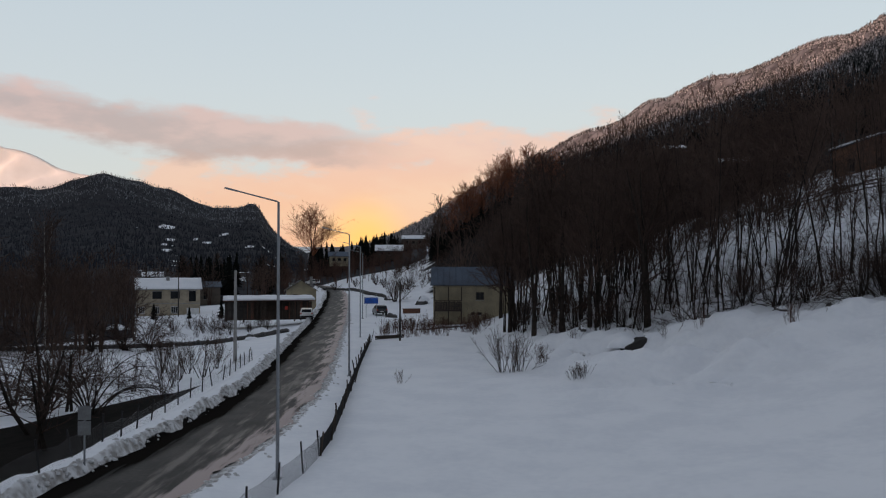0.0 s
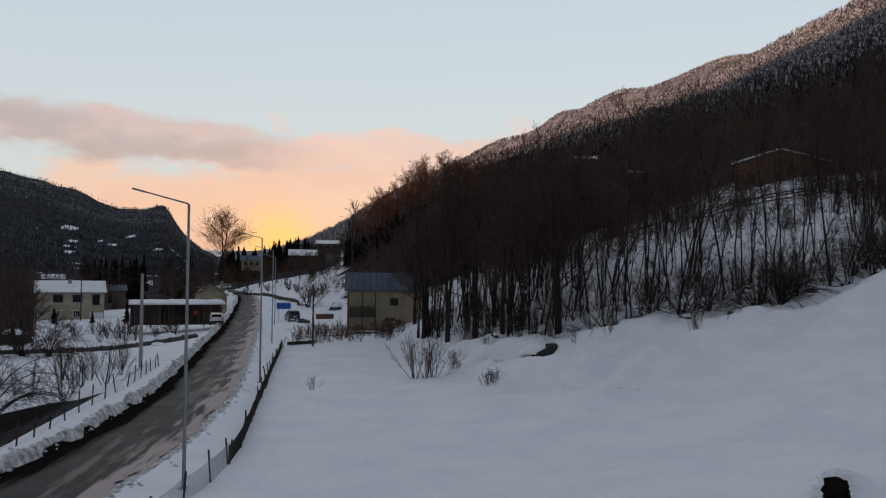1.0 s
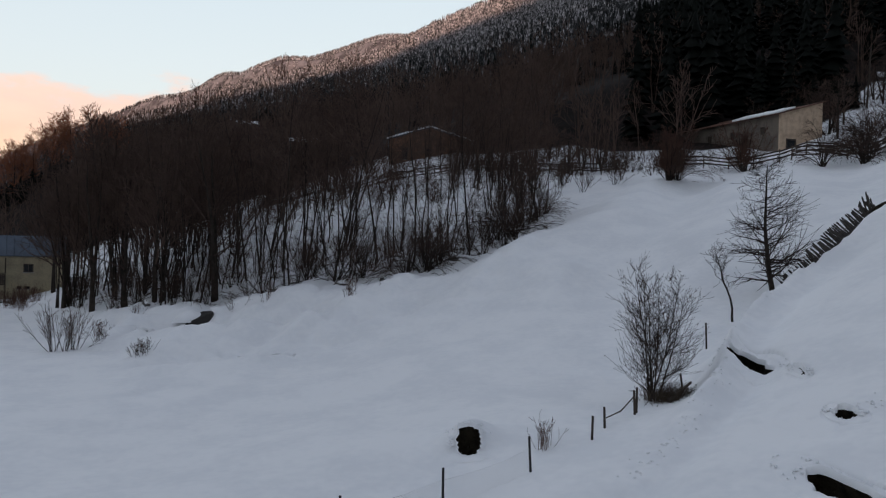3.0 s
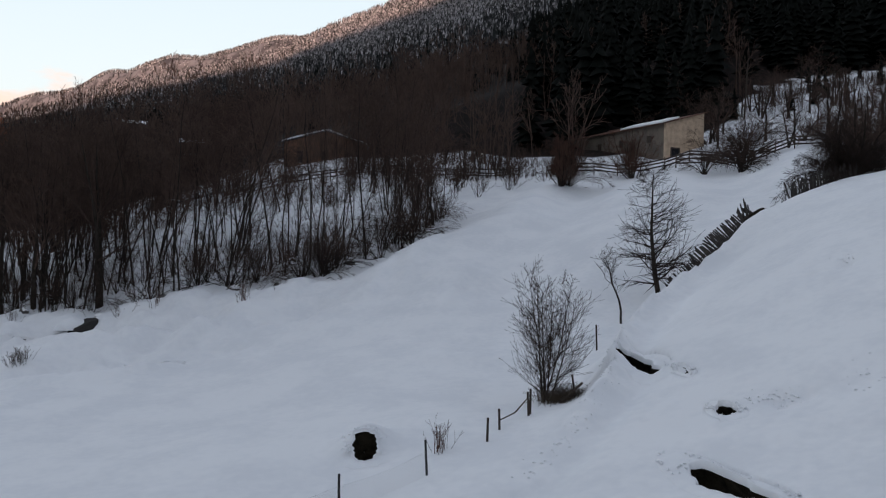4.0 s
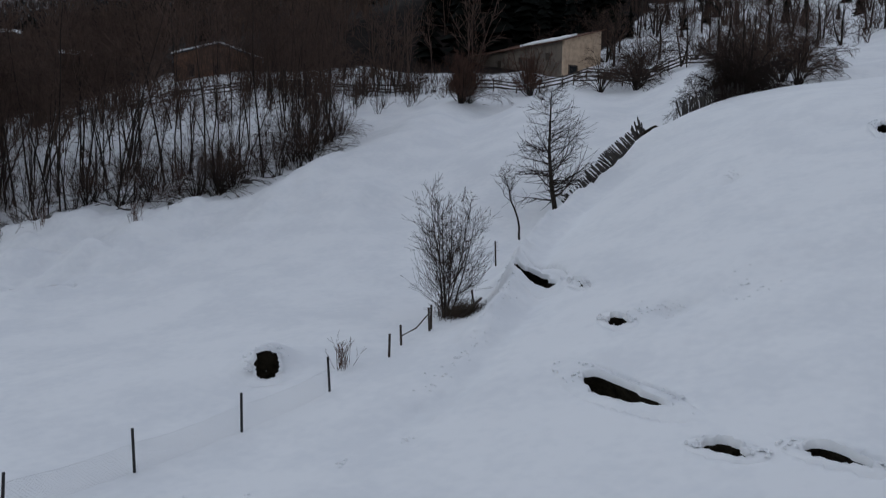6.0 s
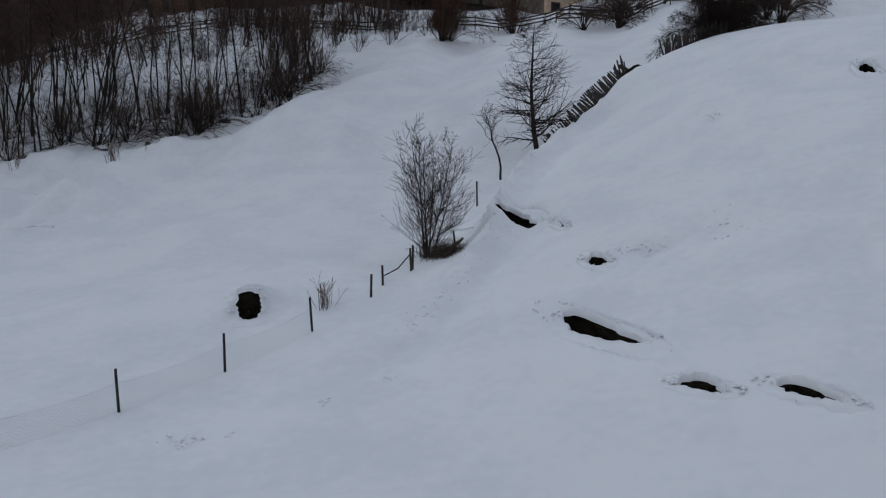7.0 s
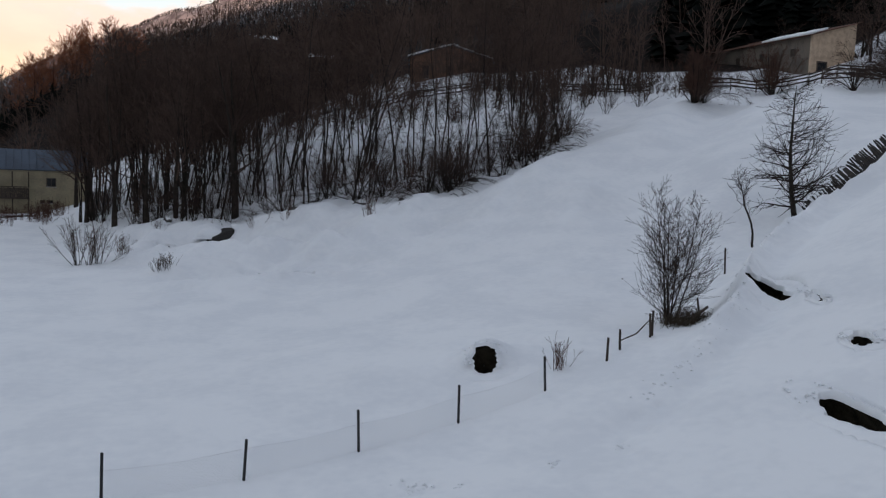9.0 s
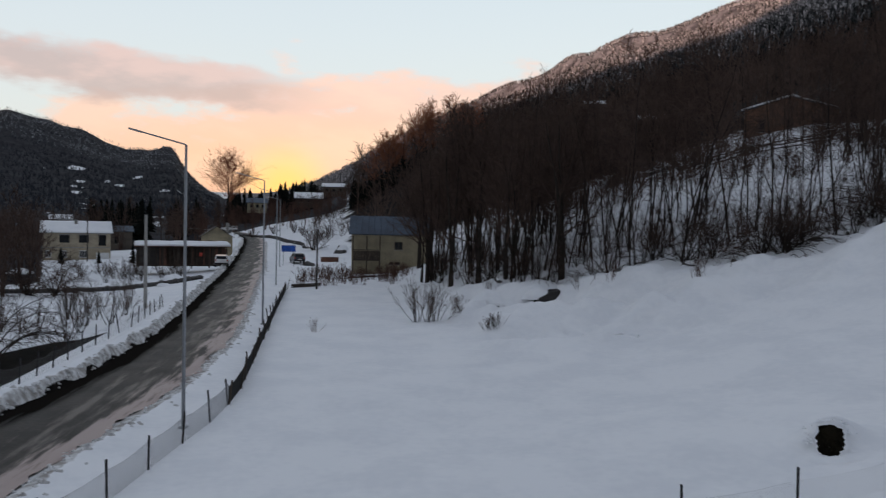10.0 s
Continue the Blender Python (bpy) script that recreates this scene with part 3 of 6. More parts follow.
# ---- trees ----
def grow(seed, height=13.0, radius=0.12, stems=1, fan=6.0, first=0.4, limbs=16, limb_len=0.26, angle=45.0, lift=0.25, levels=3, kids=4, wob=0.10, taper=0.25, twig=0.010, droop=0.0, fine=False, arch=0.05):
    """A bare tree or shrub as two lists of segments: trunk pieces and crown pieces."""
    rng = random.Random(seed)
    trunk, crown = [], []

    def turn(d, deg):
        a = Vector((rng.gauss(0, 1), rng.gauss(0, 1), rng.gauss(0, 1)))
        a = (a - d * a.dot(d)).normalized()
        return (d * math.cos(radians(deg)) + a * math.sin(radians(deg))).normalized()

    def limb(p, d, length, r, level):
        n = max(2, 4 - level + (1 if length > 2 else 0)) if fine else (3 if level == 1 else 1)
        for i in range(n):
            d = (d + Vector((rng.gauss(0, wob), rng.gauss(0, wob), rng.gauss(0, wob) + (lift - droop * (i / n)) * 0.5))).normalized()
            q = p + d * (length / n)
            r1 = max(twig, r * (1 - (i + 1) / n * 0.75))
            crown.append((p, q, max(twig, r * (1 - i / n * 0.75)), r1))
            if level < levels:
                for _ in range(kids if i else max(1, kids // 2)):
                    if rng.random() < 0.75:
                        limb(p.lerp(q, rng.random()), turn(d, rng.uniform(22, 58)), length * rng.uniform(0.35, 0.6), max(twig, r1 * 0.6), level + 1)
            p = q

    for s in range(stems):
        h = height * (rng.uniform(0.7, 1.0) if stems > 1 else 1)
        d = turn(Vector((0, 0, 1)), abs(rng.gauss(0, fan)) if stems > 1 else rng.uniform(0, 3))
        if d.z < 0.3:
            d = Vector((d.x, d.y, 0.5)).normalized()
        p = Vector((rng.gauss(0, 0.12) * (stems > 1), rng.gauss(0, 0.12) * (stems > 1), -0.25))
        n = 9 if radius > 0.03 else 5
        joints = []
        for i in range(n):
            d = (d + Vector((rng.gauss(0, wob * 0.45), rng.gauss(0, wob * 0.45), arch))).normalized()
            q = p + d * (h / n)
            r0, r1 = radius * (1 - i / n * (1 - taper)), radius * (1 - (i + 1) / n * (1 - taper))
            if i == n - 1:
                r1 = twig
            trunk.append((p, q, r0, r1))
            joints.append((p, q, d, r1))
            p = q
        for j in range(max(2, limbs // (1 if stems == 1 else 2))):
            u = first + (0.985 - first) * (j + rng.random()) / max(2, limbs // (1 if stems == 1 else 2))
            p0, q0, dd, r1 = joints[min(n - 1, int(u * n))]
            at = p0.lerp(q0, u * n - int(u * n))
            length = height * limb_len * (1.15 - 0.75 * (u - first) / (1 - first)) * rng.uniform(0.7, 1.2)
            limb(at, turn(dd, angle * rng.uniform(0.7, 1.3)), length, max(twig, r1 * 0.45), 1)
    return trunk, crown


def tubes(segments, sides=3):
    """Open tapered tubes round all segments at once: vertex and face arrays."""
    p = np.array([tuple(s[0]) for s in segments])
    q = np.array([tuple(s[1]) for s in segments])
    r0, r1 = np.array([s[2] for s in segments])[:, None], np.array([s[3] for s in segments])[:, None]
    d = q - p
    d /= np.linalg.norm(d, axis=1, keepdims=True) + 1e-9
    ref = np.where(np.abs(d[:, 2:3]) > 0.9, [[1.0, 0, 0]], [[0, 0, 1.0]])
    a = np.cross(d, ref)
    a /= np.linalg.norm(a, axis=1, keepdims=True) + 1e-9
    b = np.cross(d, a)
    ring = [(a * math.cos(2 * math.pi * s / sides) + b * math.sin(2 * math.pi * s / sides)) for s in range(sides)]
    v = np.stack([p + c * r0 for c in ring] + [q + c * r1 for c in ring], 1)
    k = np.arange(len(segments))[:, None] * 2 * sides
    f = np.stack([np.concatenate([k + s, k + (s + 1) % sides, k + sides + (s + 1) % sides, k + sides + s], 1) for s in range(sides)], 1)
    return v.reshape(-1, 3), f.reshape(-1, 4)


def quads_mesh(name, v, f, mat):
    """A mesh from vertex and face arrays (faces all of one size)."""
    me = bpy.data.meshes.new(name)
    n, k = f.shape
    me.vertices.add(len(v))
    me.vertices.foreach_set("co", np.ascontiguousarray(v, dtype=np.float32).ravel())
    me.loops.add(n * k)
    me.loops.foreach_set("vertex_index", np.ascontiguousarray(f, dtype=np.int32).ravel())
    me.polygons.add(n)
    me.polygons.foreach_set("loop_start", np.arange(0, n * k, k, dtype=np.int32))
    me.materials.append(mat)
    me.update(calc_edges=True)
    return me


def stems_of(segments, sides):
    """One unbroken tube for each run of joined segments."""
    b, pts, radii = Build(), [], []
    for p, q, r0, r1 in segments:
        if not pts or (pts[-1] - p).length > 1e-6:
            if pts:
                b.tube(pts, radii, sides, False)
            pts, radii = [p], [r0]
        pts.append(q)
        radii.append(r1)
    return b.tube(pts, radii, sides, False)


def tree_kind(name, label, category, bark, twigs, group="", **how):
    """Builds one tree as a thing with trunk and crown, out of the way of nothing: the first of its kind."""
    trunk, crown = grow(**how)
    ob = thing(name, label, category, group)
    part("trunk", stems_of(trunk, 5 if how["radius"] > 0.045 else 3), bark, ob)
    part("crown", quads_mesh("crown", *tubes(crown, 3), twigs), None, ob)
    return ob


def plant(kinds, places, rng, low=0.85, high=1.15, sink=0.0, lean=0.0):
    """Stands copies of the kinds at the places; the first use of a kind takes the kind itself."""
    for x, y in places:
        fresh = [i for i, q in enumerate(kinds) if not q[1]]
        k = fresh[0] if fresh else rng.randrange(len(kinds))
        ob, used = kinds[k]
        s = rng.uniform(low, high)
        m = pose(x, y, ground(x, y) - sink, rng.uniform(-lean, lean), rng.uniform(-lean, lean), rng.uniform(0, 360)) @ Matrix.Diagonal((s, s, s, 1))
        if used:
            o = copy_thing(ob, m)
            o.matrix_basis = m
        else:
            ob.matrix_basis = m
            kinds[k] = (ob, True)


# ---- ground: one sheet from the yard below to the horizon ----
def ground_sheet():
    rr = np.concatenate([[0.01, 0.5], np.geomspace(1.0, 9, 30)[:-1], np.geomspace(9, 60, 215)[:-1], np.geomspace(60, 330, 100)[:-1], np.geomspace(330, 3700, 95)[:-1], np.linspace(3700, 4160, 9), np.linspace(4175, 4300, 26), np.linspace(4310, 4450, 4), np.geomspace(4500, 4950, 5)])
    aa = np.radians(np.concatenate([np.arange(-33, 77, 0.275), np.arange(77, 327, 5.0)]))
    n, k = len(rr), len(aa)
    X, Y = rr[:, None] * np.sin(aa)[None], rr[:, None] * np.cos(aa)[None]
    Z = height(X.ravel(), Y.ravel()).reshape(n, k)
    Z = Z - pit_sink(X, Y)
    v = np.stack([X, Y, Z], -1).reshape(-1, 3)
    i, j = np.meshgrid(np.arange(n - 1), np.arange(k), indexing="ij")
    j2 = (j + 1) % k
    f = np.stack([i * k + j, i * k + j2, (i + 1) * k + j2, (i + 1) * k + j], -1).reshape(-1, 4)
    me = quads_mesh("ground", v, f, GROUND)
    x, y, z = v.T
    r, az = np.hypot(x, y), np.degrees(np.arctan2(x, y))
    el = np.degrees(np.arctan2(z - EYE, r))
    kk = x - road_x(y)
    on = smooth(265, 255, r)
    wob = 8 * lumps(x, y, 14, 1.0)
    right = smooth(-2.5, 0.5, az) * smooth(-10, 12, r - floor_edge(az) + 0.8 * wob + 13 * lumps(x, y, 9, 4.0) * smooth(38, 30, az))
    clear = smooth(0.70, 0.80, lumps(x, y, 42, 8.0)) * smooth(850, 950, r) * smooth(2100, 1900, r)
    weights = {
        "dirty": on * (smooth(-2.85, -2.35, kk) * smooth(2.75, 2.2, kk)),
        "soil": smooth(0.4, -0.4, x + 13.0 + 0.06 * (y - 25)) * smooth(-36, -33, x) * smooth(0.5, -0.5, y - 52.2 - 1.85 * np.minimum(x + 17.8, 0)) * smooth(6, 9, y) + on * smooth(70, 35, y) * smooth(-2.35, -2.15, kk + 0.2 * lumps(x, y, 1.3, 2.0)) * smooth(0, -1, kk),
        "wood_shade": right * smooth(120, 100, az),
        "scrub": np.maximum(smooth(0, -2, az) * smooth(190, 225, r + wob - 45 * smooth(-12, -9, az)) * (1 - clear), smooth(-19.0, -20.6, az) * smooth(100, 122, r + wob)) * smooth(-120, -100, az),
        "frost": smooth(-9.5, -8.5, az) * smooth(410, 450, r) * smooth(-0.5, 0.5, el - snow_line(az)) * smooth(120, 100, az),
        "peak": np.maximum(smooth(-8, -9, az) * smooth(3000, 3200, r), 0 * r),
    }
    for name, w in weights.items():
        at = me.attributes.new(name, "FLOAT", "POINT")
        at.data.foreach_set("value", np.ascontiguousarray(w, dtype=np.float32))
    me.polygons.foreach_set("use_smooth", np.ones(len(f), bool))
    me.update()
    tagged(new("ground", me), "snow-covered valley floor rising to wooded mountain slopes", "ground", kind="structure")


def wood_edge(az):
    """Distance at which the hillside woods begin."""
    return curve_at(az, [-1, 3, 8, 14, 20, 25, 30, 40, 44, 48, 53, 55.5, 60, 66, 76], [118, 100, 84, 86, 104, 112, 114, 113, 110, 112, 120, 152, 166, 190, 230])


def floor_edge(az):
    """Distance at which the snow under the trees takes on the painted dark shade of the wood."""
    return curve_at(az, [-1, 3, 8, 14, 18.5, 22, 26, 31, 37, 40, 44, 48, 53, 55.5, 60, 66, 76], [142, 142, 132, 124, 117, 116, 119, 121, 117, 112, 110, 112, 120, 152, 166, 190, 230])


def snow_line(az):
    """Elevation above which the conifers carry frost."""
    return curve_at(az, [-6, -2, 2, 5, 9, 15.5, 22.3, 27.6, 30.1, 41.4, 48.8, 70], [-1.0, 1.0, 3.2, 5.4, 7.6, 8.9, 10.3, 11.2, 11.6, 14.6, 16.6, 22])


ground_sheet()


def road_surface():
    """Dark wet asphalt, worn tracks along it, and slush towards its field side."""
    m = material("wet_road", (0.022, 0.019, 0.0165), 0.5, second=(0.046, 0.040, 0.034), scale=0.5, fine=6.0, bump=0.35, dist=0.02)
    nt = m.node_tree
    b = nt.nodes["Principled BSDF"]
    old = b.inputs["Base Color"].links[0].from_socket
    at = nt.nodes.new("ShaderNodeAttribute")
    at.attribute_name = "across"
    tc, mp, n = nt.nodes.new("ShaderNodeTexCoord"), nt.nodes.new("ShaderNodeMapping"), nt.nodes.new("ShaderNodeTexNoise")
    nt.links.new(tc.outputs["Object"], mp.inputs[0])
    mp.inputs["Scale"].default_value = (1.5, 0.16, 1.0)
    mp.inputs["Rotation"].default_value = (0, 0, radians(-3.5))
    nt.links.new(mp.outputs[0], n.inputs["Vector"])
    n.inputs["Scale"].default_value, n.inputs["Detail"].default_value, n.inputs["Roughness"].default_value = 1.3, 8.0, 0.62
    def mm(op, a, c):
        q = nt.nodes.new("ShaderNodeMath")
        q.operation = op
        for i, v in enumerate((a, c)):
            if isinstance(v, float):
                q.inputs[i].default_value = v
            else:
                nt.links.new(v, q.inputs[i])
        return q.outputs[0]
    def rg(v, a, c):
        q = nt.nodes.new("ShaderNodeMapRange")
        q.interpolation_type = "SMOOTHSTEP"
        nt.links.new(v, q.inputs[0])
        q.inputs[1].default_value, q.inputs[2].default_value = a, c
        return q.outputs[0]
    def mx(f, a, c):
        q = nt.nodes.new("ShaderNodeMix")
        q.data_type = "RGBA"
        nt.links.new(f, q.inputs[0])
        for sock, v in ((q.inputs[6], a), (q.inputs[7], c)):
            if isinstance(v, tuple):
                sock.default_value = (*v, 1)
            else:
                nt.links.new(v, sock)
        return q.outputs[2]
    side = at.outputs["Fac"]
    slush = rg(mm("ADD", mm("MULTIPLY", side, 0.50), n.outputs[0]), 0.76, 0.92)
    tracks = mm("MULTIPLY", rg(mm("ADD", n.outputs[0], mm("MULTIPLY", side, 0.10)), 0.46, 0.68), 0.9)
    col = mx(tracks, old, (0.15, 0.128, 0.112))
    col = mx(slush, col, (0.40, 0.32, 0.295))
    mud = rg(mm("SUBTRACT", mm("MULTIPLY", n.outputs[0], 0.7), side), 0.72, 1.02)
    col = mx(mud, col, (0.013, 0.0115, 0.010))
    nt.links.new(col, b.inputs["Base Color"])
    nt.links.new(mm("SUBTRACT", 0.16, mm("MULTIPLY", mud, 0.16)), b.inputs["Specular IOR Level"])
    nt.links.new(mm("SUBTRACT", mm("ADD", 0.55, mm("MULTIPLY", n.outputs[0], 0.2)), mm("MULTIPLY", tracks, 0.15)), b.inputs["Roughness"])
    return m


def road():
    ys = np.concatenate([np.arange(-10, 120, 0.4), np.arange(120, 258, 1.5)])
    n = 11
    u = np.linspace(-2.15, 2.10, n)[None] + 0 * ys[:, None]
    for j, s in ((0, 1.0), (n - 1, 2.0)):
        u[:, j] += 0.22 * lumps(ys, ys * 0.3, 1.1, s) + 0.1 * lumps(ys, ys * 0.5, 0.4, s)
    cx = road_x(ys)[:, None]
    ss = ((road_x(ys + 1.0) - road_x(ys - 1.0)) / 2)[:, None]
    X, Y = cx + u, ys[:, None] - u * ss
    Z = 0.4 * smooth(90, 140, ys)[:, None] + 2.0 * smooth(120, 230, ys)[:, None] + 0.13 - 0.03 * (u / 2.3) ** 2 + 0.012 * lumps(X, Y, 0.8, 5.0)
    k = len(ys)
    i, j = np.meshgrid(np.arange(k - 1), np.arange(n - 1), indexing="ij")
    f = np.stack([i * n + j, i * n + j + 1, (i + 1) * n + j + 1, (i + 1) * n + j], -1).reshape(-1, 4)
    me = quads_mesh("road", np.stack([X, Y, Z], -1).reshape(-1, 3), f, road_surface())
    at = me.attributes.new("across", "FLOAT", "POINT")
    at.data.foreach_set("value", (u / 2.12).astype(np.float32).ravel())
    me.polygons.foreach_set("use_smooth", np.ones(len(f), bool))
    tagged(new("road", me), "wet grey asphalt village road with slush tracks", "road", kind="structure")


road()


def snow_pit(pit, seed):
    """The crust round a melt hole: lip of broken snow, dark earth walls and floor."""
    px, py, ax, ay, bx, by, deep = pit
    prng = random.Random(seed)
    rho = [0.0, 0.5, 0.85, 0.93, 1.0, 1.04, 1.10, 1.2, 1.35, 1.6, 2.0, 2.4]
    n = 44
    ph = [prng.uniform(0, 6.3) for _ in range(4)]
    mean = ground(px, py)
    snowy, bare = Build(), Build()
    rows = []
    for k, q in enumerate(rho):
        row = []
        for i in range(n):
            w = 2 * math.pi * i / n
            wob = 0.13 * math.sin(2 * w + ph[0]) + 0.10 * math.sin(3 * w + ph[1]) + 0.07 * math.sin(7 * w + ph[2]) + 0.05 * math.sin(11 * w + ph[3])
            s = q * (1 + min(wob, 0.10) * smooth(2.0, 1.0, np.array(q)))
            sb = s * math.sin(w) * (0.84 - 0.32 * math.cos(w) if ax * ax + ay * ay > 0.2 else 1.0)
            x, y = px + s * math.cos(w) * ax + sb * bx, py + s * math.cos(w) * ay + sb * by
            g = ground(x, y)
            back = math.sin(w)
            if q < 0.95:
                # the hollow runs on under the uphill rim
                under = 0.42 * max(0.0, back) * (q > 0.6) + 0.15
                x, y = x + under * bx, y + under * by
                g = ground(x, y)
                z = g - (deep + 0.12) * (1.0 if q < 0.6 else 0.85 if q < 0.9 else 0.5) - 0.05
            elif q == 1.0:
                z = g - 0.10 + 0.08 * max(0.0, back)
            else:
                up = max(0.0, back)
                z = g + (-0.015 + 0.17 * up) * math.exp(-((q - 1.10) / 0.18) ** 2) + 0.02 + 0.025 * prng.uniform(-1, 1) * (q < 1.4)
                if q > 1.5:
                    z = g + (0.012 if q < 1.7 else 0.004 if q < 2.2 else -0.10)
            row.append((float(x), float(y), float(z)))
        rows.append(row)
    for target, a, c in ((bare, 0, 4), (snowy, 4, 11)):
        vs = [p for row in rows[a:c + 1] for p in row]
        target.add(vs, [(r0 * n + i, r0 * n + (i + 1) % n, (r0 + 1) * n + (i + 1) % n, (r0 + 1) * n + i) for r0 in range(c - a) for i in range(n)])
    ob = thing("snow_pit", "melted hollow in the snow showing bare dark earth", "hollow", "melt hollows on the slope")
    part("earth", bare, PEAT, ob, "bare dark earth", shade=True)
    part("snow_rim", snowy, SNOW, ob, shade=True)
    for i in range(30):
        w = prng.choice((prng.uniform(0.2, 2.9), prng.gauss(0.1, 0.25), prng.gauss(3.1, 0.25)))
        q = prng.uniform(1.12, 1.5 + 0.5 * abs(math.cos(w)))
        x, y = px + q * math.cos(w) * ax + q * math.sin(w) * bx, py + q * math.cos(w) * ay + q * math.sin(w) * by
        e = prng.uniform(0.02, 0.055)
        part("crumb", Build().lump((x, y, ground(x, y) + 0.03), e * 1.3, e, e, seed * 40 + i, 0.4, 3, 6), SNOW, ob)


STREAM_HOLE = PITS.pop(7)
for i, pit in enumerate(PITS):
    snow_pit(pit, 60 + i)


def stream_hole():
    """A hole into a snow bank over a hidden stream: crumbling rim, overhang and dark inside."""
    cx, cy = 13.0, 22.1
    side, back = Vector((0.86, -0.51, 0)), Vector((0.51, 0.86, 0))
    prng = random.Random(5)
    n = 40
    jag = [prng.uniform(-1, 1) for _ in range(n)]

    def ring(scale, push, drop, lift, sit, rough, lean=1.0):
        out = []
        for i in range(n):
            w = 2 * math.pi * i / n
            c, s = math.cos(w), math.sin(w)
            sq = 1 / max(abs(c), abs(s)) ** 0.40
            q = scale * sq * (1 + rough * (0.6 * jag[i] + 0.4 * jag[(3 * i) % n]))
            p = Vector((cx, cy, 0)) + side * (0.34 * q * c) + back * (0.27 * lean * q * s + push)
            face = base + 0.02 + 0.37 * (s * sq * scale + 0.85) * lift
            z = face * (1 - sit) + (ground(p.x, p.y) + 0.02) * sit - drop
            out.append((p.x, p.y, z))
        return out

    base = ground(12.8, 21.75)
    snowy = [ring(1.0, 0, 0, 1, 0, 0.20), ring(1.14, 0.0, -0.05, 1, 0.0, 0.22), ring(1.32, 0.04, -0.04, 1, 0.30, 0.20), ring(1.6, 0.12, -0.02, 1, 0.75, 0.10), ring(2.2, 0.10, 0.0, 0.8, 1, 0.05), ring(3.0, 0.05, 0.0, 0.6, 1, 0.0), ring(3.6, 0.0, 0.08, 0.6, 1, 0.0)]
    inner = [ring(1.0, 0, 0, 1, 0, 0.20), ring(1.05, 0.14, 0.05, 1, 0, 0.12, 0.8), ring(1.0, 0.30, 0.14, 1, 0, 0.1, 0.5), ring(0.8, 0.45, 0.22, 1, 0, 0.1, 0.2), ring(0.05, 0.5, 0.3, 1, 0, 0, 0)]
    ob = thing("stream_hole", "deep dark hole in the snow bank with a crumbling rim", "hollow")
    for name, rows, mat in (("snow_rim", snowy, SNOW), ("earth", inner, PEAT)):
        part(name, Build().add([p for row in rows for p in row], [(r0 * n + i, r0 * n + (i + 1) % n, (r0 + 1) * n + (i + 1) % n, (r0 + 1) * n + i) for r0 in range(len(rows) - 1) for i in range(n)]), mat, ob, shade=True)
    for i in range(26):
        a, q = prng.uniform(0.3, 3.6), prng.uniform(0.48, 0.75)
        p = Vector((cx, cy, 0)) + side * (q * math.cos(a)) + back * (0.8 * q * math.sin(a) + 0.06)
        e = prng.uniform(0.03, 0.08)
        part("crumb", Build().lump((p.x, p.y, base + 0.36 + 0.42 * math.sin(a)), e, e, e * 0.9, i, 0.4, 3, 6), SNOW, ob)


stream_hole()


# ---- woods and forests too dense to count ----
def spruce_shape(seed, tiers, sides):
    """A ragged spruce of unit height: triangles of overlapping drooping tiers."""
    rng = random.Random(seed)
    v, f = [], []
    for t in range(tiers):
        u = t / tiers
        z0, z1 = 0.06 + 0.90 * u, 0.06 + 0.90 * u + 1.5 / tiers
        rad = 0.17 * (1 - u) ** 0.85 + 0.015
        k = len(v)
        v.append((rng.gauss(0, 0.006), rng.gauss(0, 0.006), min(1.0, z1)))
        ph = rng.uniform(0, 6)
        for s in range(sides):
            w = ph + 2 * math.pi * s / sides
            q = rad * rng.uniform(0.45, 1.25)
            v.append((q * math.cos(w), q * math.sin(w), z0 + rng.uniform(-0.03, 0.02)))
        f += [(k, k + 1 + s, k + 1 + (s + 1) % sides) for s in range(sides)]
    return np.array(v), np.array(f)


def scatter(name, label, shapes, x, y, sizes, turns, mat, sink=0.3, category="forest"):
    """Joins many copies of the shapes into one mesh."""
    z = height(x, y) - sink
    vs, fs, k = [], [], 0
    for i in range(len(x)):
        v, f = shapes[i % len(shapes)]
        c, s = math.cos(turns[i]), math.sin(turns[i])
        m = np.array([[c, -s, 0], [s, c, 0], [0, 0, 1]]) * sizes[i]
        vs.append(v @ m.T + (x[i], y[i], z[i]))
        fs.append(f + k)
        k += len(v)
    me = quads_mesh(name, np.concatenate(vs), np.concatenate(fs), mat)
    return tagged(new(name, me), label, category, kind="stuff")


nr = np.random.RandomState(5)


def polar(n, a0, a1, r0, r1, power=1.0):
    az, r = np.radians(nr.uniform(a0, a1, n)), r0 + (r1 - r0) * nr.uniform(0, 1, n) ** power
    return r * np.sin(az), r * np.cos(az), np.degrees(az), r


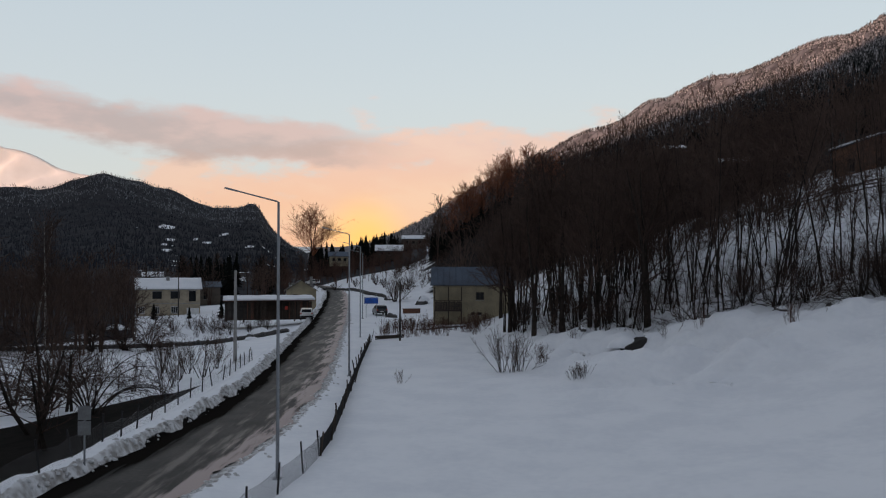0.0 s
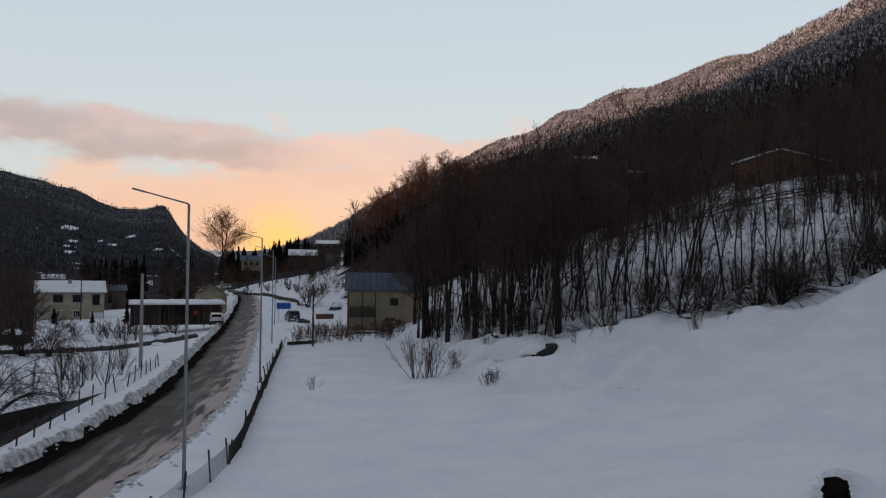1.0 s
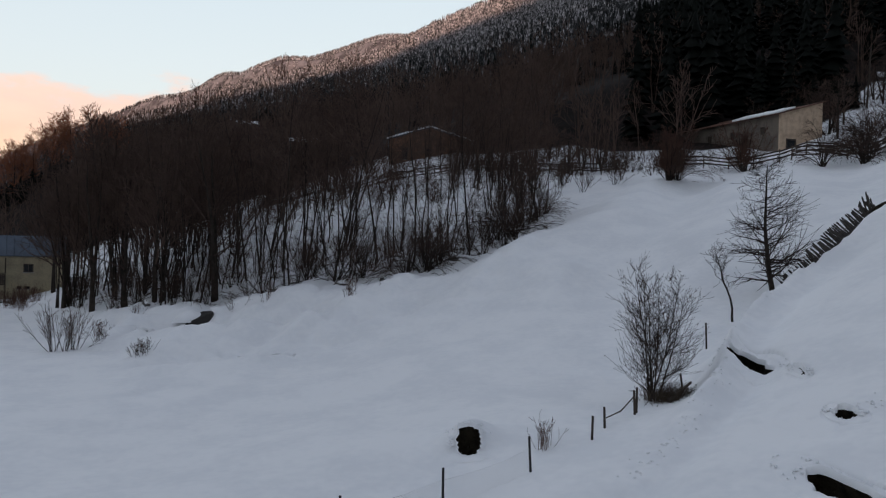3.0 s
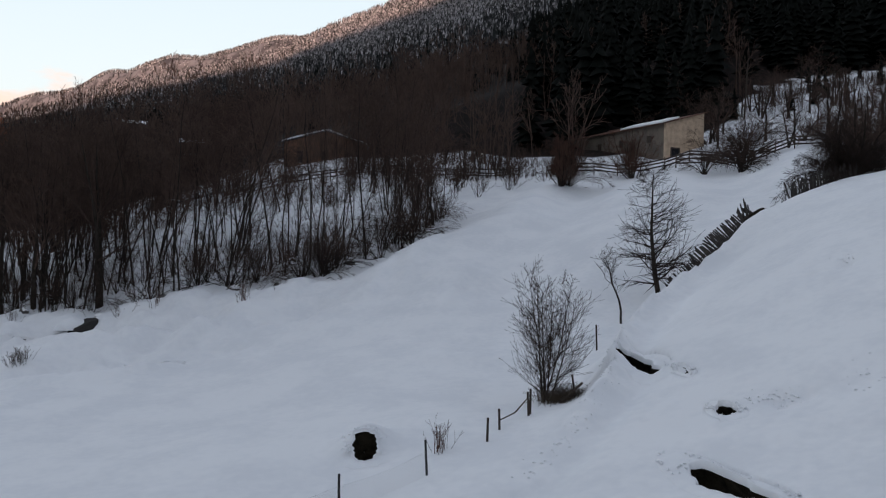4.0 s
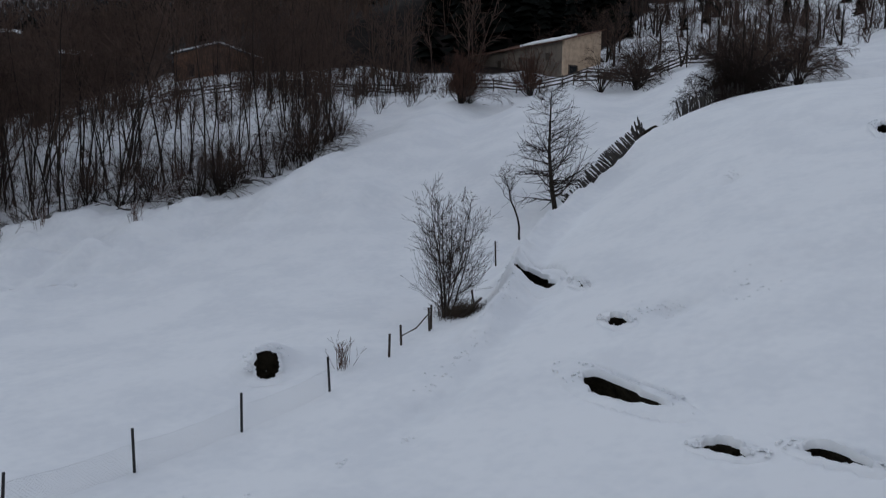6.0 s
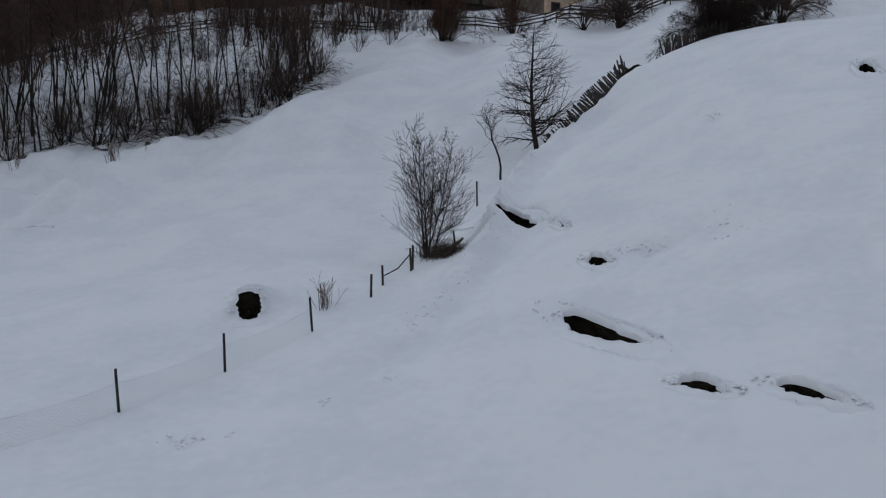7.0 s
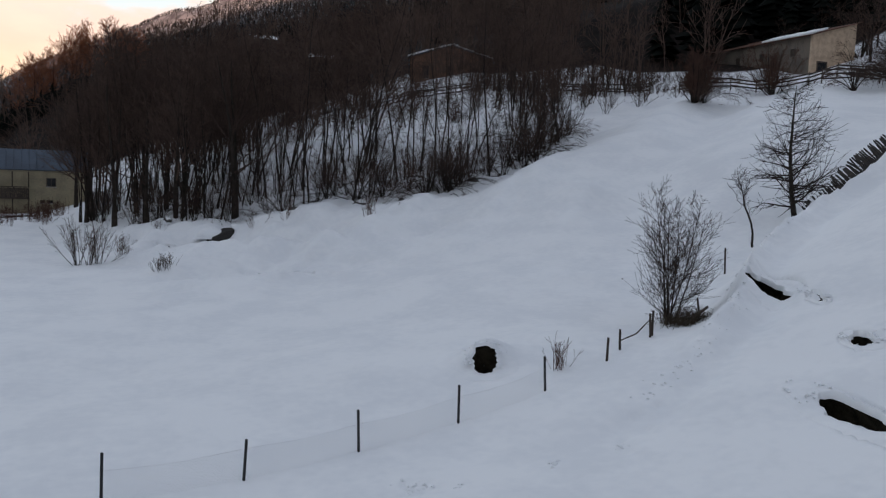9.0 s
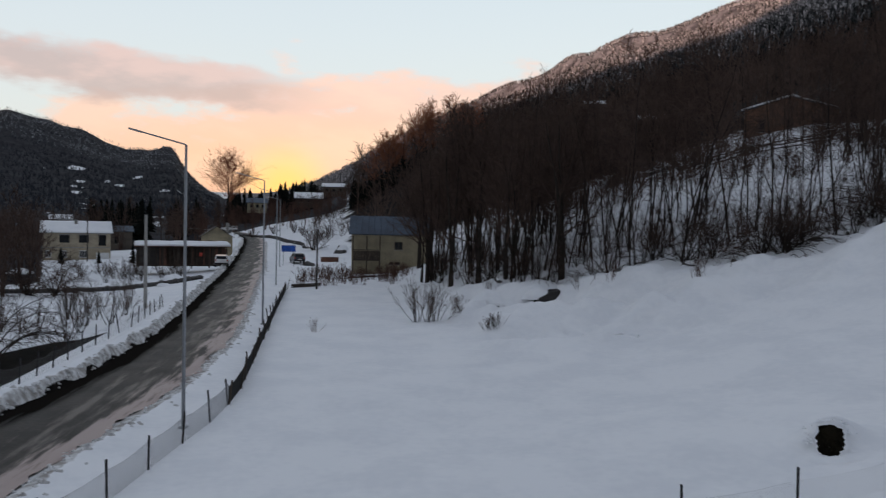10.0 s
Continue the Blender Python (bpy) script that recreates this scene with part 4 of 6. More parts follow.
far_spruce = [spruce_shape(s, 3, 5) for s in range(8)]
near_spruce = [spruce_shape(20 + s, 13, 9) for s in range(8)]
x, y, az, r = polar(34000, -5, 66, 0, 1)
r = 400 + (ridge_far(az) * (1.06 + 0.27 * smooth(30, 26, az)) - 400) * r ** 0.8
x, y = r * np.sin(np.radians(az)), r * np.cos(np.radians(az))
el = np.degrees(np.arctan2(height(x, y) - EYE, r))
cold = el - snow_line(az) + 0.5 * lumps(x, y, 70, 2.0) + nr.normal(0, 0.75, len(x))
size = nr.uniform(5.5, 10.5, len(x)) * (1 + 0.25 * smooth(900, 1800, r))
for name, label, some, mat in (("frosted_forest", "frost-white conifer forest covering the upper mountain slope", cold > 1.1, FROST),
                               ("lightly_frosted_forest", "lightly frosted conifers below the white forest", (cold > -0.5) & (cold <= 1.1), FROST_LIGHT),
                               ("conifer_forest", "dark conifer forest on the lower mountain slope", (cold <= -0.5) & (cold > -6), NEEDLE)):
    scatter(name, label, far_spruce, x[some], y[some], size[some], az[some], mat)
x, y, az, r = polar(1150, 41, 76, 112, 430, 0.9)
ok = r > wood_edge(az) + 4
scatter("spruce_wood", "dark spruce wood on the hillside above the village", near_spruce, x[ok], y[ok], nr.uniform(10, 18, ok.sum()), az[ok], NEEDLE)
x, y, az, r = polar(240, -0.7, 41, 230, 400)
scatter("young_spruces", "small dark spruces scattered over the wooded hill", near_spruce, x, y, nr.uniform(4.5, 9, len(x)), az, NEEDLE)
x, y, az, r = polar(110, -0.8, 9, 188, 245)
scatter("hill_spruces", "small dark spruces on the near hill", near_spruce, x, y, nr.uniform(3.5, 6.5, len(x)), az, NEEDLE)
x, y, az, r = polar(14500, -36, -9.3, 900, 2620, 0.8)
ok = (lumps(x, y, 42, 8.0) < 0.73) | (r > 2000)
x, y, az, r = x[ok], y[ok], az[ok], r[ok]
up = (r - 2250) / 260 + 0.9 * lumps(x, y, 150, 3.0) + nr.normal(0, 0.35, len(x)) > 0
for name, label, some, mat in (("valley_forest", "dark forest on the lower mountain across the valley", ~up, NEEDLE_HAZE), ("frosted_valley_forest", "thinly frosted forest on the upper mountain across the valley", up, FROST_HAZE)):
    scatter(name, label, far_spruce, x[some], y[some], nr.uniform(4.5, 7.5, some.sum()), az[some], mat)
x, y, az, r = polar(160, -26, -18.5, 2380, 2600)
scatter("frosted_summit_trees", "frosted conifers on the summit across the valley", far_spruce, x, y, nr.uniform(4.5, 7.5, len(x)), az, FROST)
# spruces that close the gap at the end of the road
x, y, az, r = polar(85, -9, -3.0, 300, 400)
scatter("gap_spruces", "dark spruces against the bright gap", near_spruce, x, y, nr.uniform(7, 13, len(x)), az, NEEDLE)
x, y, az, r = polar(55, -17.5, -10.5, 215, 330)
scatter("valley_spruces", "dark spruces behind the roadside sheds", near_spruce, x, y, nr.uniform(7, 13, len(x)), az, NEEDLE)


def bare_shape(seed, **how):
    t, c = grow(seed, **how)
    return tubes(t + c, 3)


wood_shapes = [bare_shape(40 + s, height=11.5, radius=0.13, stems=1 + s % 3, limbs=12, kids=3, levels=2, twig=0.028, limb_len=0.32, first=0.25, angle=42) for s in range(6)]
x, y, az, r = polar(620, -0.6, 56, 84, 290, 1.0)
ok = (r > floor_edge(az) - 16 + nr.normal(0, 7, len(r))) & ((az > 1) | (r > 175)) & ~((az > 22.8) & (az < 30) & (r < 126)) & ~((az > 45.5) & (az < 57) & (r < 132)) & ((az < 40) | (nr.uniform(0, 1, len(r)) < 0.25)) & ~((az > 17.6) & (az < 19.8) & (r < 152)) & ~((az > 14) & (az < 16) & (r < 203) & (r > 170))
scatter("bare_wood", "leafless brown broadleaf wood on the hillside", wood_shapes, x[ok], y[ok], nr.uniform(0.75, 1.25, ok.sum()), az[ok], TWIG)
x, y, az, r = polar(105, -30, -9, 185, 330)
scatter("far_bare_wood", "leafless trees behind the houses", wood_shapes, x, y, nr.uniform(0.7, 1.1, len(x)), az, TWIG)
x, y, az, r = polar(100, -31, -19.8, 92, 180)
scatter("left_bare_wood", "leafless trees and scrub beside the house", wood_shapes, x, y, nr.uniform(0.6, 1.05, len(x)), az, TWIG)
x, y, az, r = polar(150, -12, -0.6, 208, 300)
scatter("gap_bare_wood", "leafless trees round the upper village houses", wood_shapes, x, y, nr.uniform(0.4, 0.75, len(x)), az, TWIG_RED)

x, y, az, r = polar(185, 53.5, 76, 100, 215, 0.8)
brush_shapes = [bare_shape(60 + i, height=4.2, radius=0.05, stems=5, limbs=12, kids=1, levels=1, twig=0.022, limb_len=0.42, first=0.12, angle=55, fan=30, wob=0.2, arch=-0.03) for i in range(5)]
scatter("slope_brush", "leafless brown brush scattered over the snowy slope", brush_shapes, x, y, nr.uniform(0.6, 1.3, len(x)), az, TWIG, category="brush")
x, y, az, r = polar(44, 54, 74, 120, 220)
scatter("slope_spruces", "small dark spruces on the snowy slope", near_spruce, x, y, nr.uniform(2.5, 5.5, len(x)), az, NEEDLE)
x, y, az, r = polar(60, 29, 46, 92, 118)
scatter("meadow_brush", "brown brush along the upper meadow", brush_shapes, x, y, nr.uniform(0.5, 0.95, len(x)), az, TWIG)
x, y, az, r = polar(85, 21, 33, 86, 119)
scatter("terrace_brush", "brown brush and saplings on the terraces round the farmhouse", brush_shapes, x, y, nr.uniform(0.4, 0.9, len(x)), az, TWIG, category="brush")
x, y, az, r = polar(330, 5, 33, 60, 108)
ok = r > 62 + 18 * smooth(16, 8, az)
scatter("grove_undergrowth", "tangled dark undergrowth and fallen branches between the alders", [bare_shape(80 + i, height=4.2, radius=0.05, stems=5, limbs=6, kids=1, levels=1, twig=0.03, limb_len=0.45, first=0.1, angle=60, fan=40, wob=0.25, arch=-0.08) for i in range(5)], x[ok], y[ok], nr.uniform(0.16, 0.42, ok.sum()), az[ok], TWIG, 0.05, "undergrowth")
# clods of ploughed snow along both edges of the road
x, y, az, r = polar(70, -3.2, 1.5, 160, 235)
scatter("hill_foot_brush", "brown brush where the snow meets the wooded hill", brush_shapes, x, y, nr.uniform(0.5, 1.0, len(x)), az, TWIG, category="brush")
clods = []
for i in range(6):
    q = Build().lump((0, 0, -0.3), 1.0, 0.8, 0.75, 70 + i, 0.4, 3, 7)
    clods.append((np.array(q.v), np.array(q.f)))
yy = nr.uniform(12, 120, 1500)
kk = np.where(nr.uniform(0, 1, 1500) < 0.45, -2.42 + nr.normal(0, 0.13, 1500), 2.25 + nr.normal(0, 0.25, 1500))
scatter("snow_clods", "clods of dirty snow thrown up along the road's edges", clods, road_x(yy) + kk, yy, nr.uniform(0.05, 0.14, 1500), nr.uniform(0, 6, 1500), SNOW_DIRTY, 0.0, "snow")


# ---- buildings ----
def walled(b, x0, x1, z0, z1, y0, y1, holes):
    """A wall along x from y0 to y1 thick, with rectangular openings (x0, x1, z0, z1) right through it."""
    xs = sorted({x0, x1, *[v for h in holes for v in h[:2]]})
    zs = sorted({z0, z1, *[v for h in holes for v in h[2:]]})
    nx, nz = len(xs), len(zs)

    def solid(i, j):
        if not (0 <= i < nx - 1 and 0 <= j < nz - 1):
            return False
        cx, cz = (xs[i] + xs[i + 1]) / 2, (zs[j] + zs[j + 1]) / 2
        return not any(h[0] < cx < h[1] and h[2] < cz < h[3] for h in holes)

    vs = [(x, y, z) for y in (y0, y1) for z in zs for x in xs]
    at = lambda k, i, j: k * nx * nz + j * nx + i
    fs = []
    for i in range(nx - 1):
        for j in range(nz - 1):
            if not solid(i, j):
                continue
            fs.append((at(0, i, j), at(0, i + 1, j), at(0, i + 1, j + 1), at(0, i, j + 1)))
            fs.append((at(1, i, j), at(1, i, j + 1), at(1, i + 1, j + 1), at(1, i + 1, j)))
            for di, dj, p, q in ((-1, 0, (i, j + 1), (i, j)), (1, 0, (i + 1, j), (i + 1, j + 1)), (0, -1, (i, j), (i + 1, j)), (0, 1, (i + 1, j + 1), (i, j + 1))):
                if not solid(i + di, j + dj):
                    fs.append((at(0, *q), at(0, *p), at(1, *p), at(1, *q)))
    return b.add(vs, fs)


def window(parent, x0, x1, z0, z1, y, frame_mat, bars=1, pane=True):
    """A window set back in its opening: frame with bars, panes and sill."""
    fr = Build()
    w = 0.09
    fr.box(x0, y + 0.08, z0, x0 + w, y + 0.15, z1).box(x1 - w, y + 0.08, z0, x1, y + 0.15, z1)
    fr.box(x0 + w, y + 0.08, z0, x1 - w, y + 0.15, z0 + w).box(x0 + w, y + 0.08, z1 - w, x1 - w, y + 0.15, z1)
    for i in range(bars):
        c = x0 + (x1 - x0) * (i + 1) / (bars + 1)
        fr.box(c - 0.035, y + 0.085, z0 + w, c + 0.035, y + 0.145, z1 - w)
    win = part("window", fr, frame_mat, parent)
    if pane:
        part("pane", Build().box(x0 + w, y + 0.11, z0 + w, x1 - w, y + 0.12, z1 - w), GLASS, win)
    part("sill", Build().box(x0 - 0.06, y - 0.07, z0 - 0.07, x1 + 0.06, y + 0.10, z0 - 0.004), CONCRETE, win)
    return win


def slab(p0, p1, p2, p3, thick, uneven=0.0, seed=0, n=8):
    """A slab over four corners (p0 p1 at the eave, p3 p2 at the ridge), thick along z, its top uneven."""
    rng = random.Random(seed)
    b = Build()
    P = [Vector(p) for p in (p0, p1, p2, p3)]
    top, low = [], []
    for j in range(n + 1):
        for i in range(n + 1):
            u, v = i / n, j / n
            q = P[0].lerp(P[1], u).lerp(P[3].lerp(P[2], u), v)
            edge = min(u, 1 - u, v, 1 - v)
            t = thick * (0.75 + 0.25 * min(1, edge * 6)) + rng.uniform(-uneven, uneven)
            low.append(q)
            top.append(q + Vector((0, 0, max(0.02, t))))
    k = n + 1
    fs = []
    for j in range(n):
        for i in range(n):
            a = j * k + i
            fs.append((a, a + 1, a + k + 1, a + k))
            fs.append((k * k + a, k * k + a + k, k * k + a + k + 1, k * k + a + 1))
    rim = [i for i in range(k)] + [j * k + n for j in range(1, k)] + [n * k + i for i in range(n - 1, -1, -1)] + [j * k for j in range(n - 1, 0, -1)]
    for a, c in zip(rim, rim[1:] + rim[:1]):
        fs.append((a, k * k + a, k * k + c, c))
    return b.add(top + low, fs)


def house(label, m, w, d, h, rise, wall_mat, roof_mat, holes=(), frames=WHITE_PAINT, over=0.4, snow=0.0, bars=1, glaze=True, name="house", gable_front=False, chimney=None):
    """A house whose front wall looks along -y. Ridge along x, or along y with gable_front."""
    ob = thing(name, label, "house", m=m)
    t = 0.3
    b = Build()
    walled(b, 0, w, -0.8, h, 0, t, list(holes))
    b.box(0, d - t, -0.8, w, d, h).box(0, t, -0.8, t, d - t, h).box(w - t, t, -0.8, w, d - t, h)
    if gable_front:
        b.add([(0, 0, h), (w, 0, h), (w / 2, 0, h + rise), (0, t, h), (w, t, h), (w / 2, t, h + rise)], [(0, 1, 2), (5, 4, 3), (0, 2, 5, 3), (1, 4, 5, 2), (0, 3, 4, 1)])
        b.add([(0, d - t, h), (w, d - t, h), (w / 2, d - t, h + rise), (0, d, h), (w, d, h), (w / 2, d, h + rise)], [(0, 1, 2), (5, 4, 3), (0, 2, 5, 3), (1, 4, 5, 2), (0, 3, 4, 1)])
    else:
        for x in (0, w - t):
            b.add([(x, 0, h), (x, d, h), (x, d / 2, h + rise), (x + t, 0, h), (x + t, d, h), (x + t, d / 2, h + rise)], [(0, 2, 1), (3, 4, 5), (0, 3, 5, 2), (1, 2, 5, 4), (0, 1, 4, 3)])
    part("wall", b, wall_mat, ob)
    k = rise / ((w if gable_front else d) / 2)
    lo = h - over * k + 0.05
    if gable_front:
        sides = [((-over, d + over, lo), (-over, -over, lo), (w / 2, -over, h + rise + 0.05), (w / 2, d + over, h + rise + 0.05)), ((w + over, -over, lo), (w + over, d + over, lo), (w / 2, d + over, h + rise + 0.05), (w / 2, -over, h + rise + 0.05))]
    else:
        sides = [((-over, -over, lo), (w + over, -over, lo), (w + over, d / 2, h + rise + 0.05), (-over, d / 2, h + rise + 0.05)), ((w + over, d + over, lo), (-over, d + over, lo), (-over, d / 2, h + rise + 0.05), (w + over, d / 2, h + rise + 0.05))]
    for s, c in enumerate(sides):
        roof = part("roof", slab(*c, 0.10, n=1), roof_mat, ob)
        if snow:
            part("snow_cover", slab(*[(Vector(p) + Vector((0, 0, 0.105))) for p in c], snow, 0.05, s, 9), SNOW, roof, shade=True)
    for x0, x1, z0, z1 in holes:
        window(ob, x0, x1, z0, z1, 0.0, frames, bars, glaze)
    if chimney:
        part("chimney", Build().box(chimney[0], chimney[1], h, chimney[0] + 0.5, chimney[1] + 0.5, h + rise + 0.7), CONCRETE, ob)
    return ob


# plastered house beside the grove, with a wooden balcony
plaster = house("yellowed plaster house with a blue-grey metal roof beside the bare grove", pose(-1.15, 104.0, -0.15, 0, 0, -1), 9.4, 7.0, 5.0, 2.0, PLASTER, METAL_ROOF,
                [(5.2, 6.2, 3.1, 4.05), (4.6, 5.05, 1.25, 1.6), (5.3, 5.9, 1.25, 1.6)], WOOD_DARK, over=0.35)
bal = part("balcony", Build().box(0.15, -1.1, 1.75, 3.5, -0.004, 1.9), WOOD_DARK, plaster)
for i in range(17):
    part("board", Build().box(0.17 + i * 0.196, -1.1, 1.904, 0.35 + i * 0.196, -1.06, 2.95 + 0.04 * math.sin(i * 2.3)), WOOD_DARK, bal)
part("rail", Build().box(0.1, -1.16, 3.01, 3.55, -1.0, 3.09), WOOD_DARK, bal)
for x in (0.15, 1.8, 3.38):
    part("post", Build().box(x, -1.1, -0.8, x + 0.12, -0.98, 1.746), WOOD_DARK, bal)
    part("upper_post", Build().box(x, -1.1, 3.094, x + 0.12, -0.98, 4.7), WOOD_DARK, bal)
part("base_course", Build().box(3.6, -0.06, -0.8, 9.4, -0.004, 0.25), CONCRETE, plaster)
for i in range(14):
    part("roof_seam", Build().add([(-0.3 + i * 0.76, -0.36, 4.985), (-0.26 + i * 0.76, -0.36, 4.985), (-0.26 + i * 0.76, 3.5, 7.19), (-0.3 + i * 0.76, 3.5, 7.19), (-0.28 + i * 0.76, -0.36, 5.04), (-0.28 + i * 0.76, 3.5, 7.245)], [(0, 4, 5, 3), (1, 2, 5, 4), (0, 1, 4), (3, 5, 2)]), METAL_ROOF, plaster)

# two-storey block house down in the valley
two = house("two-storey pale block house with snowy roof and dark upper openings", pose(-58.2, 161.8, -2.8, 0, 0, 19.5), 11.7, 8.5, 5.6, 1.9, STONE_PALE, GALV,
            [(0.4, 1.5, 0.95, 2.3), (3.2, 4.2, 0.95, 2.3), (6.3, 7.6, 0.95, 2.3)], WHITE_PAINT, snow=0.10, bars=2)
for x0, x1, z0, z1 in [(2.9, 4.6, 3.75, 5.15), (6.2, 7.9, 3.75, 5.15), (9.6, 10.9, 3.2, 5.2)]:
    # dark sheet on the solid wall, painted in for the unlit room behind
    part("dark_opening_panel", Build().box(x0, -0.02, z0, x1, -0.004, z1), GLASS, two, "dark panel standing in for the shaded inside of an unglazed opening")
    part("lintel", Build().box(x0 - 0.15, -0.08, z1, x1 + 0.15, -0.004, z1 + 0.15), CONCRETE, two)
part("plinth", Build().box(2.5, -1.3, -0.6, 8.2, -0.004, 0.55), WOOD_DARK, two, "dark cellar porch")
part("string_course", Build().box(0, -0.05, 2.75, 11.7, -0.004, 2.9), CONCRETE, two)
part("porch", Build().box(9.2, -1.2, -0.6, 11.4, -0.004, 1.9), WHITE_PAINT, two, "pale enclosed porch")
part("chimney", Build().box(5.5, 3.0, 6.5, 6.1, 3.6, 8.0), CONCRETE, two)

# long roadside shed
shed = thing("roadside_shed", "long low plank shed with thick snow on its flat roof", "shed", m=pose(-31.2, 122.4, -0.55, 0, 0, 14.5))
rng = random.Random(3)
x = 0.0
while x < 3.0:
    part("plank", Build().box(x, 0, 0, x + 0.19, 0.04, 2.55 + rng.uniform(-0.1, 0.05)), WOOD_GREY, shed)
    x += 0.2
while x < 12.2:
    if rng.random() < 0.58:
        part("plank", Build().box(x, 0.3, 0, x + 0.17, 0.34, 2.4 + rng.uniform(-0.1, 0.05)), WOOD_DARK if rng.random() < 0.75 else RUST, shed)
    x += 0.2
for i in range(6):
    part("post", Build().box(0.1 + i * 2.4, -0.15, -0.4, 0.26 + i * 2.4, -0.01, 2.6), WOOD_DARK, shed)
part("back_wall", Build().box(0, 4.2, -0.4, 12.4, 4.35, 2.7), WOOD_DARK, shed)
part("side_wall", Build().box(-0.1, 0.0, -0.4, -0.004, 4.2, 2.6), WOOD_GREY, shed)
roof = part("roof", slab((-0.4, -0.6, 2.62), (12.8, -0.6, 2.62), (12.8, 4.6, 2.95), (-0.4, 4.6, 2.95), 0.09, n=1), RUST, shed)
part("snow_cover", slab((-0.35, -0.55, 2.715), (12.75, -0.55, 2.715), (12.75, 4.55, 3.045), (-0.35, 4.55, 3.045), 0.30, 0.10, 4, 18), SNOW, roof, shade=True)
part("notice", Build().box(8.4, -0.22, 1.3, 8.8, -0.19, 1.8), RED, shed, "red metal notice plate")

house("beige rendered house with a dark gable roof behind the shed", pose(-27.6, 150.5, 0.0, 0, 0, 11), 5.2, 6.5, 2.9, 1.7, PLASTER, WOOD_DARK, [(1.0, 1.9, 1.2, 2.2), (3.1, 4.0, 1.2, 2.2)], WOOD_DARK, gable_front=True, chimney=(4.2, 3.0))
for lab, px, py, pz, rz, w, d, h, rise, wm, sn in [
    ("beige upper-village house under a snowy roof", -34.3, 258, 8.2, 7, 5.6, 6, 2.3, 1.3, PLASTER, 0.0),
    ("low village house with a snow-covered hipped roof", -20.2, 258, 10.2, 4, 8.0, 7, 1.9, 1.6, WOOD_DARK, 0.2),
    ("pale village house high above the road", -15.6, 330, 15.4, 2, 8.5, 7, 2.8, 1.3, GREY_PLASTER, 0.10),
    ("brick farmhouse with a snow-edged gable behind the bare trees", 49.2, 107.1, 17.4, -26, 11.2, 8, 4.2, 1.7, BRICK, 0.26),
    ("small hillside house with a snowy roof in the wood", 47.0, 143.5, 20.3, -20, 4.2, 4, 3.0, 0.7, WOOD_DARK, 0.10),
    ("weathered cabin high in the hillside wood", 50.5, 193.5, 29.8, -16, 4.6, 4, 4.2, 0.8, WOOD_GREY, 0.08),
    ("village house on the valley floor with a snowy roof", -103, 300, -2.2, 19, 12, 8, 3.4, 1.6, GREY_PLASTER, 0.35),
    ("long valley building under a dark roof", -70, 205, -2.4, 19, 16, 8, 4.6, 1.2, GREY_PLASTER, 0.0),
    ("small valley house beside a long building", -86, 330, -1.8, 16, 9, 7, 3.2, 1.6, PLASTER, 0.35),
    ("valley house half hidden by scrub", -120, 340, -1.8, 20, 8, 7, 5.2, 1.6, WOOD_GREY, 0.30),
]:
    gf = "gable" in lab
    pz = max(pz, ground(px + w / 2, py + 2) - 0.2) if px > 0 and not gf else pz
    house(lab, pose(px, py, pz, 0, 0, rz), w, d, h, rise, wm, METAL_ROOF, [(w * 0.15, w * 0.15 + 0.9, h * 0.35, h * 0.75), (w * 0.45, w * 0.45 + 0.9, h * 0.35, h * 0.75), (w * 0.75, w * 0.75 + 0.9, h * 0.35, h * 0.75)], WOOD_DARK, snow=sn, gable_front=gf)

# stone barn on the slope: single-pitch roof that climbs away from its long side
barn = thing("stone_barn", "pale stone barn with a snow-edged single-pitch roof on the slope", "barn", m=pose(79.6, 67.0, 19.0, 0, 0, -9))
W, L = 5.9, 21.0
b = Build()
b.box(0, 0, -1.2, W, 0.35, 4.05)
b.add([(0, 0, 4.05), (W, 0, 4.05), (W, 0, 5.75), (0, 0.35, 4.05), (W, 0.35, 4.05), (W, 0.35, 5.75)], [(0, 1, 2), (5, 4, 3), (0, 2, 5, 3), (1, 4, 5, 2)])
part("gable_wall", b, SANDSTONE_LIT, barn)
side = Build()
walled(side, 0.35, L, -1.2, 4.0, 0, 0.35, [(2.6, 3.5, 2.0, 2.9), (8.0, 8.9, 2.0, 2.9), (12.5, 13.4, 2.0, 2.9)])
side.v = [(0.35 - y, x, z) for x, y, z in side.v]
side.f = [f[::-1] for f in side.f]
part("long_wall", side, GREY_PLASTER, barn)
part("back_wall", Build().box(0, L - 0.35, -1.2, W, L, 4.0).box(W - 0.35, 0.35, -1.2, W, L - 0.35, 5.6), GREY_PLASTER, barn)
for y0 in (2.6, 8.0, 12.5):
    part("shutter", Build().box(0.12, y0, 2.0, 0.17, y0 + 0.9, 2.9), WOOD_DARK, barn)
# no opening here: a dark sheet stands for the shade inside the barn
part("doorway", Build().box(0.9, -0.03, -0.6, 2.0, -0.004, 1.1), GLASS, barn, "dark panel standing in for the shaded inside of the doorway")
part("door_frame", Build().box(0.75, -0.07, -0.6, 0.896, -0.004, 1.25).box(2.004, -0.07, -0.6, 2.15, -0.004, 1.25).box(0.896, -0.07, 1.104, 2.004, -0.004, 1.25), WOOD_DARK, barn)
roof = part("roof", slab((-0.5, L + 0.3, 3.93), (-0.5, -0.4, 3.93), (W + 0.5, -0.4, 5.92), (W + 0.5, L + 0.3, 5.92), 0.12, n=1), RUST, barn)
part("snow_cover", slab((-0.45, 8.0, 4.07), (-0.45, -0.1, 4.07), (1.9, -0.1, 4.80), (1.9, 8.0, 4.80), 0.28, 0.05, 5, 8), SNOW, roof, shade=True)


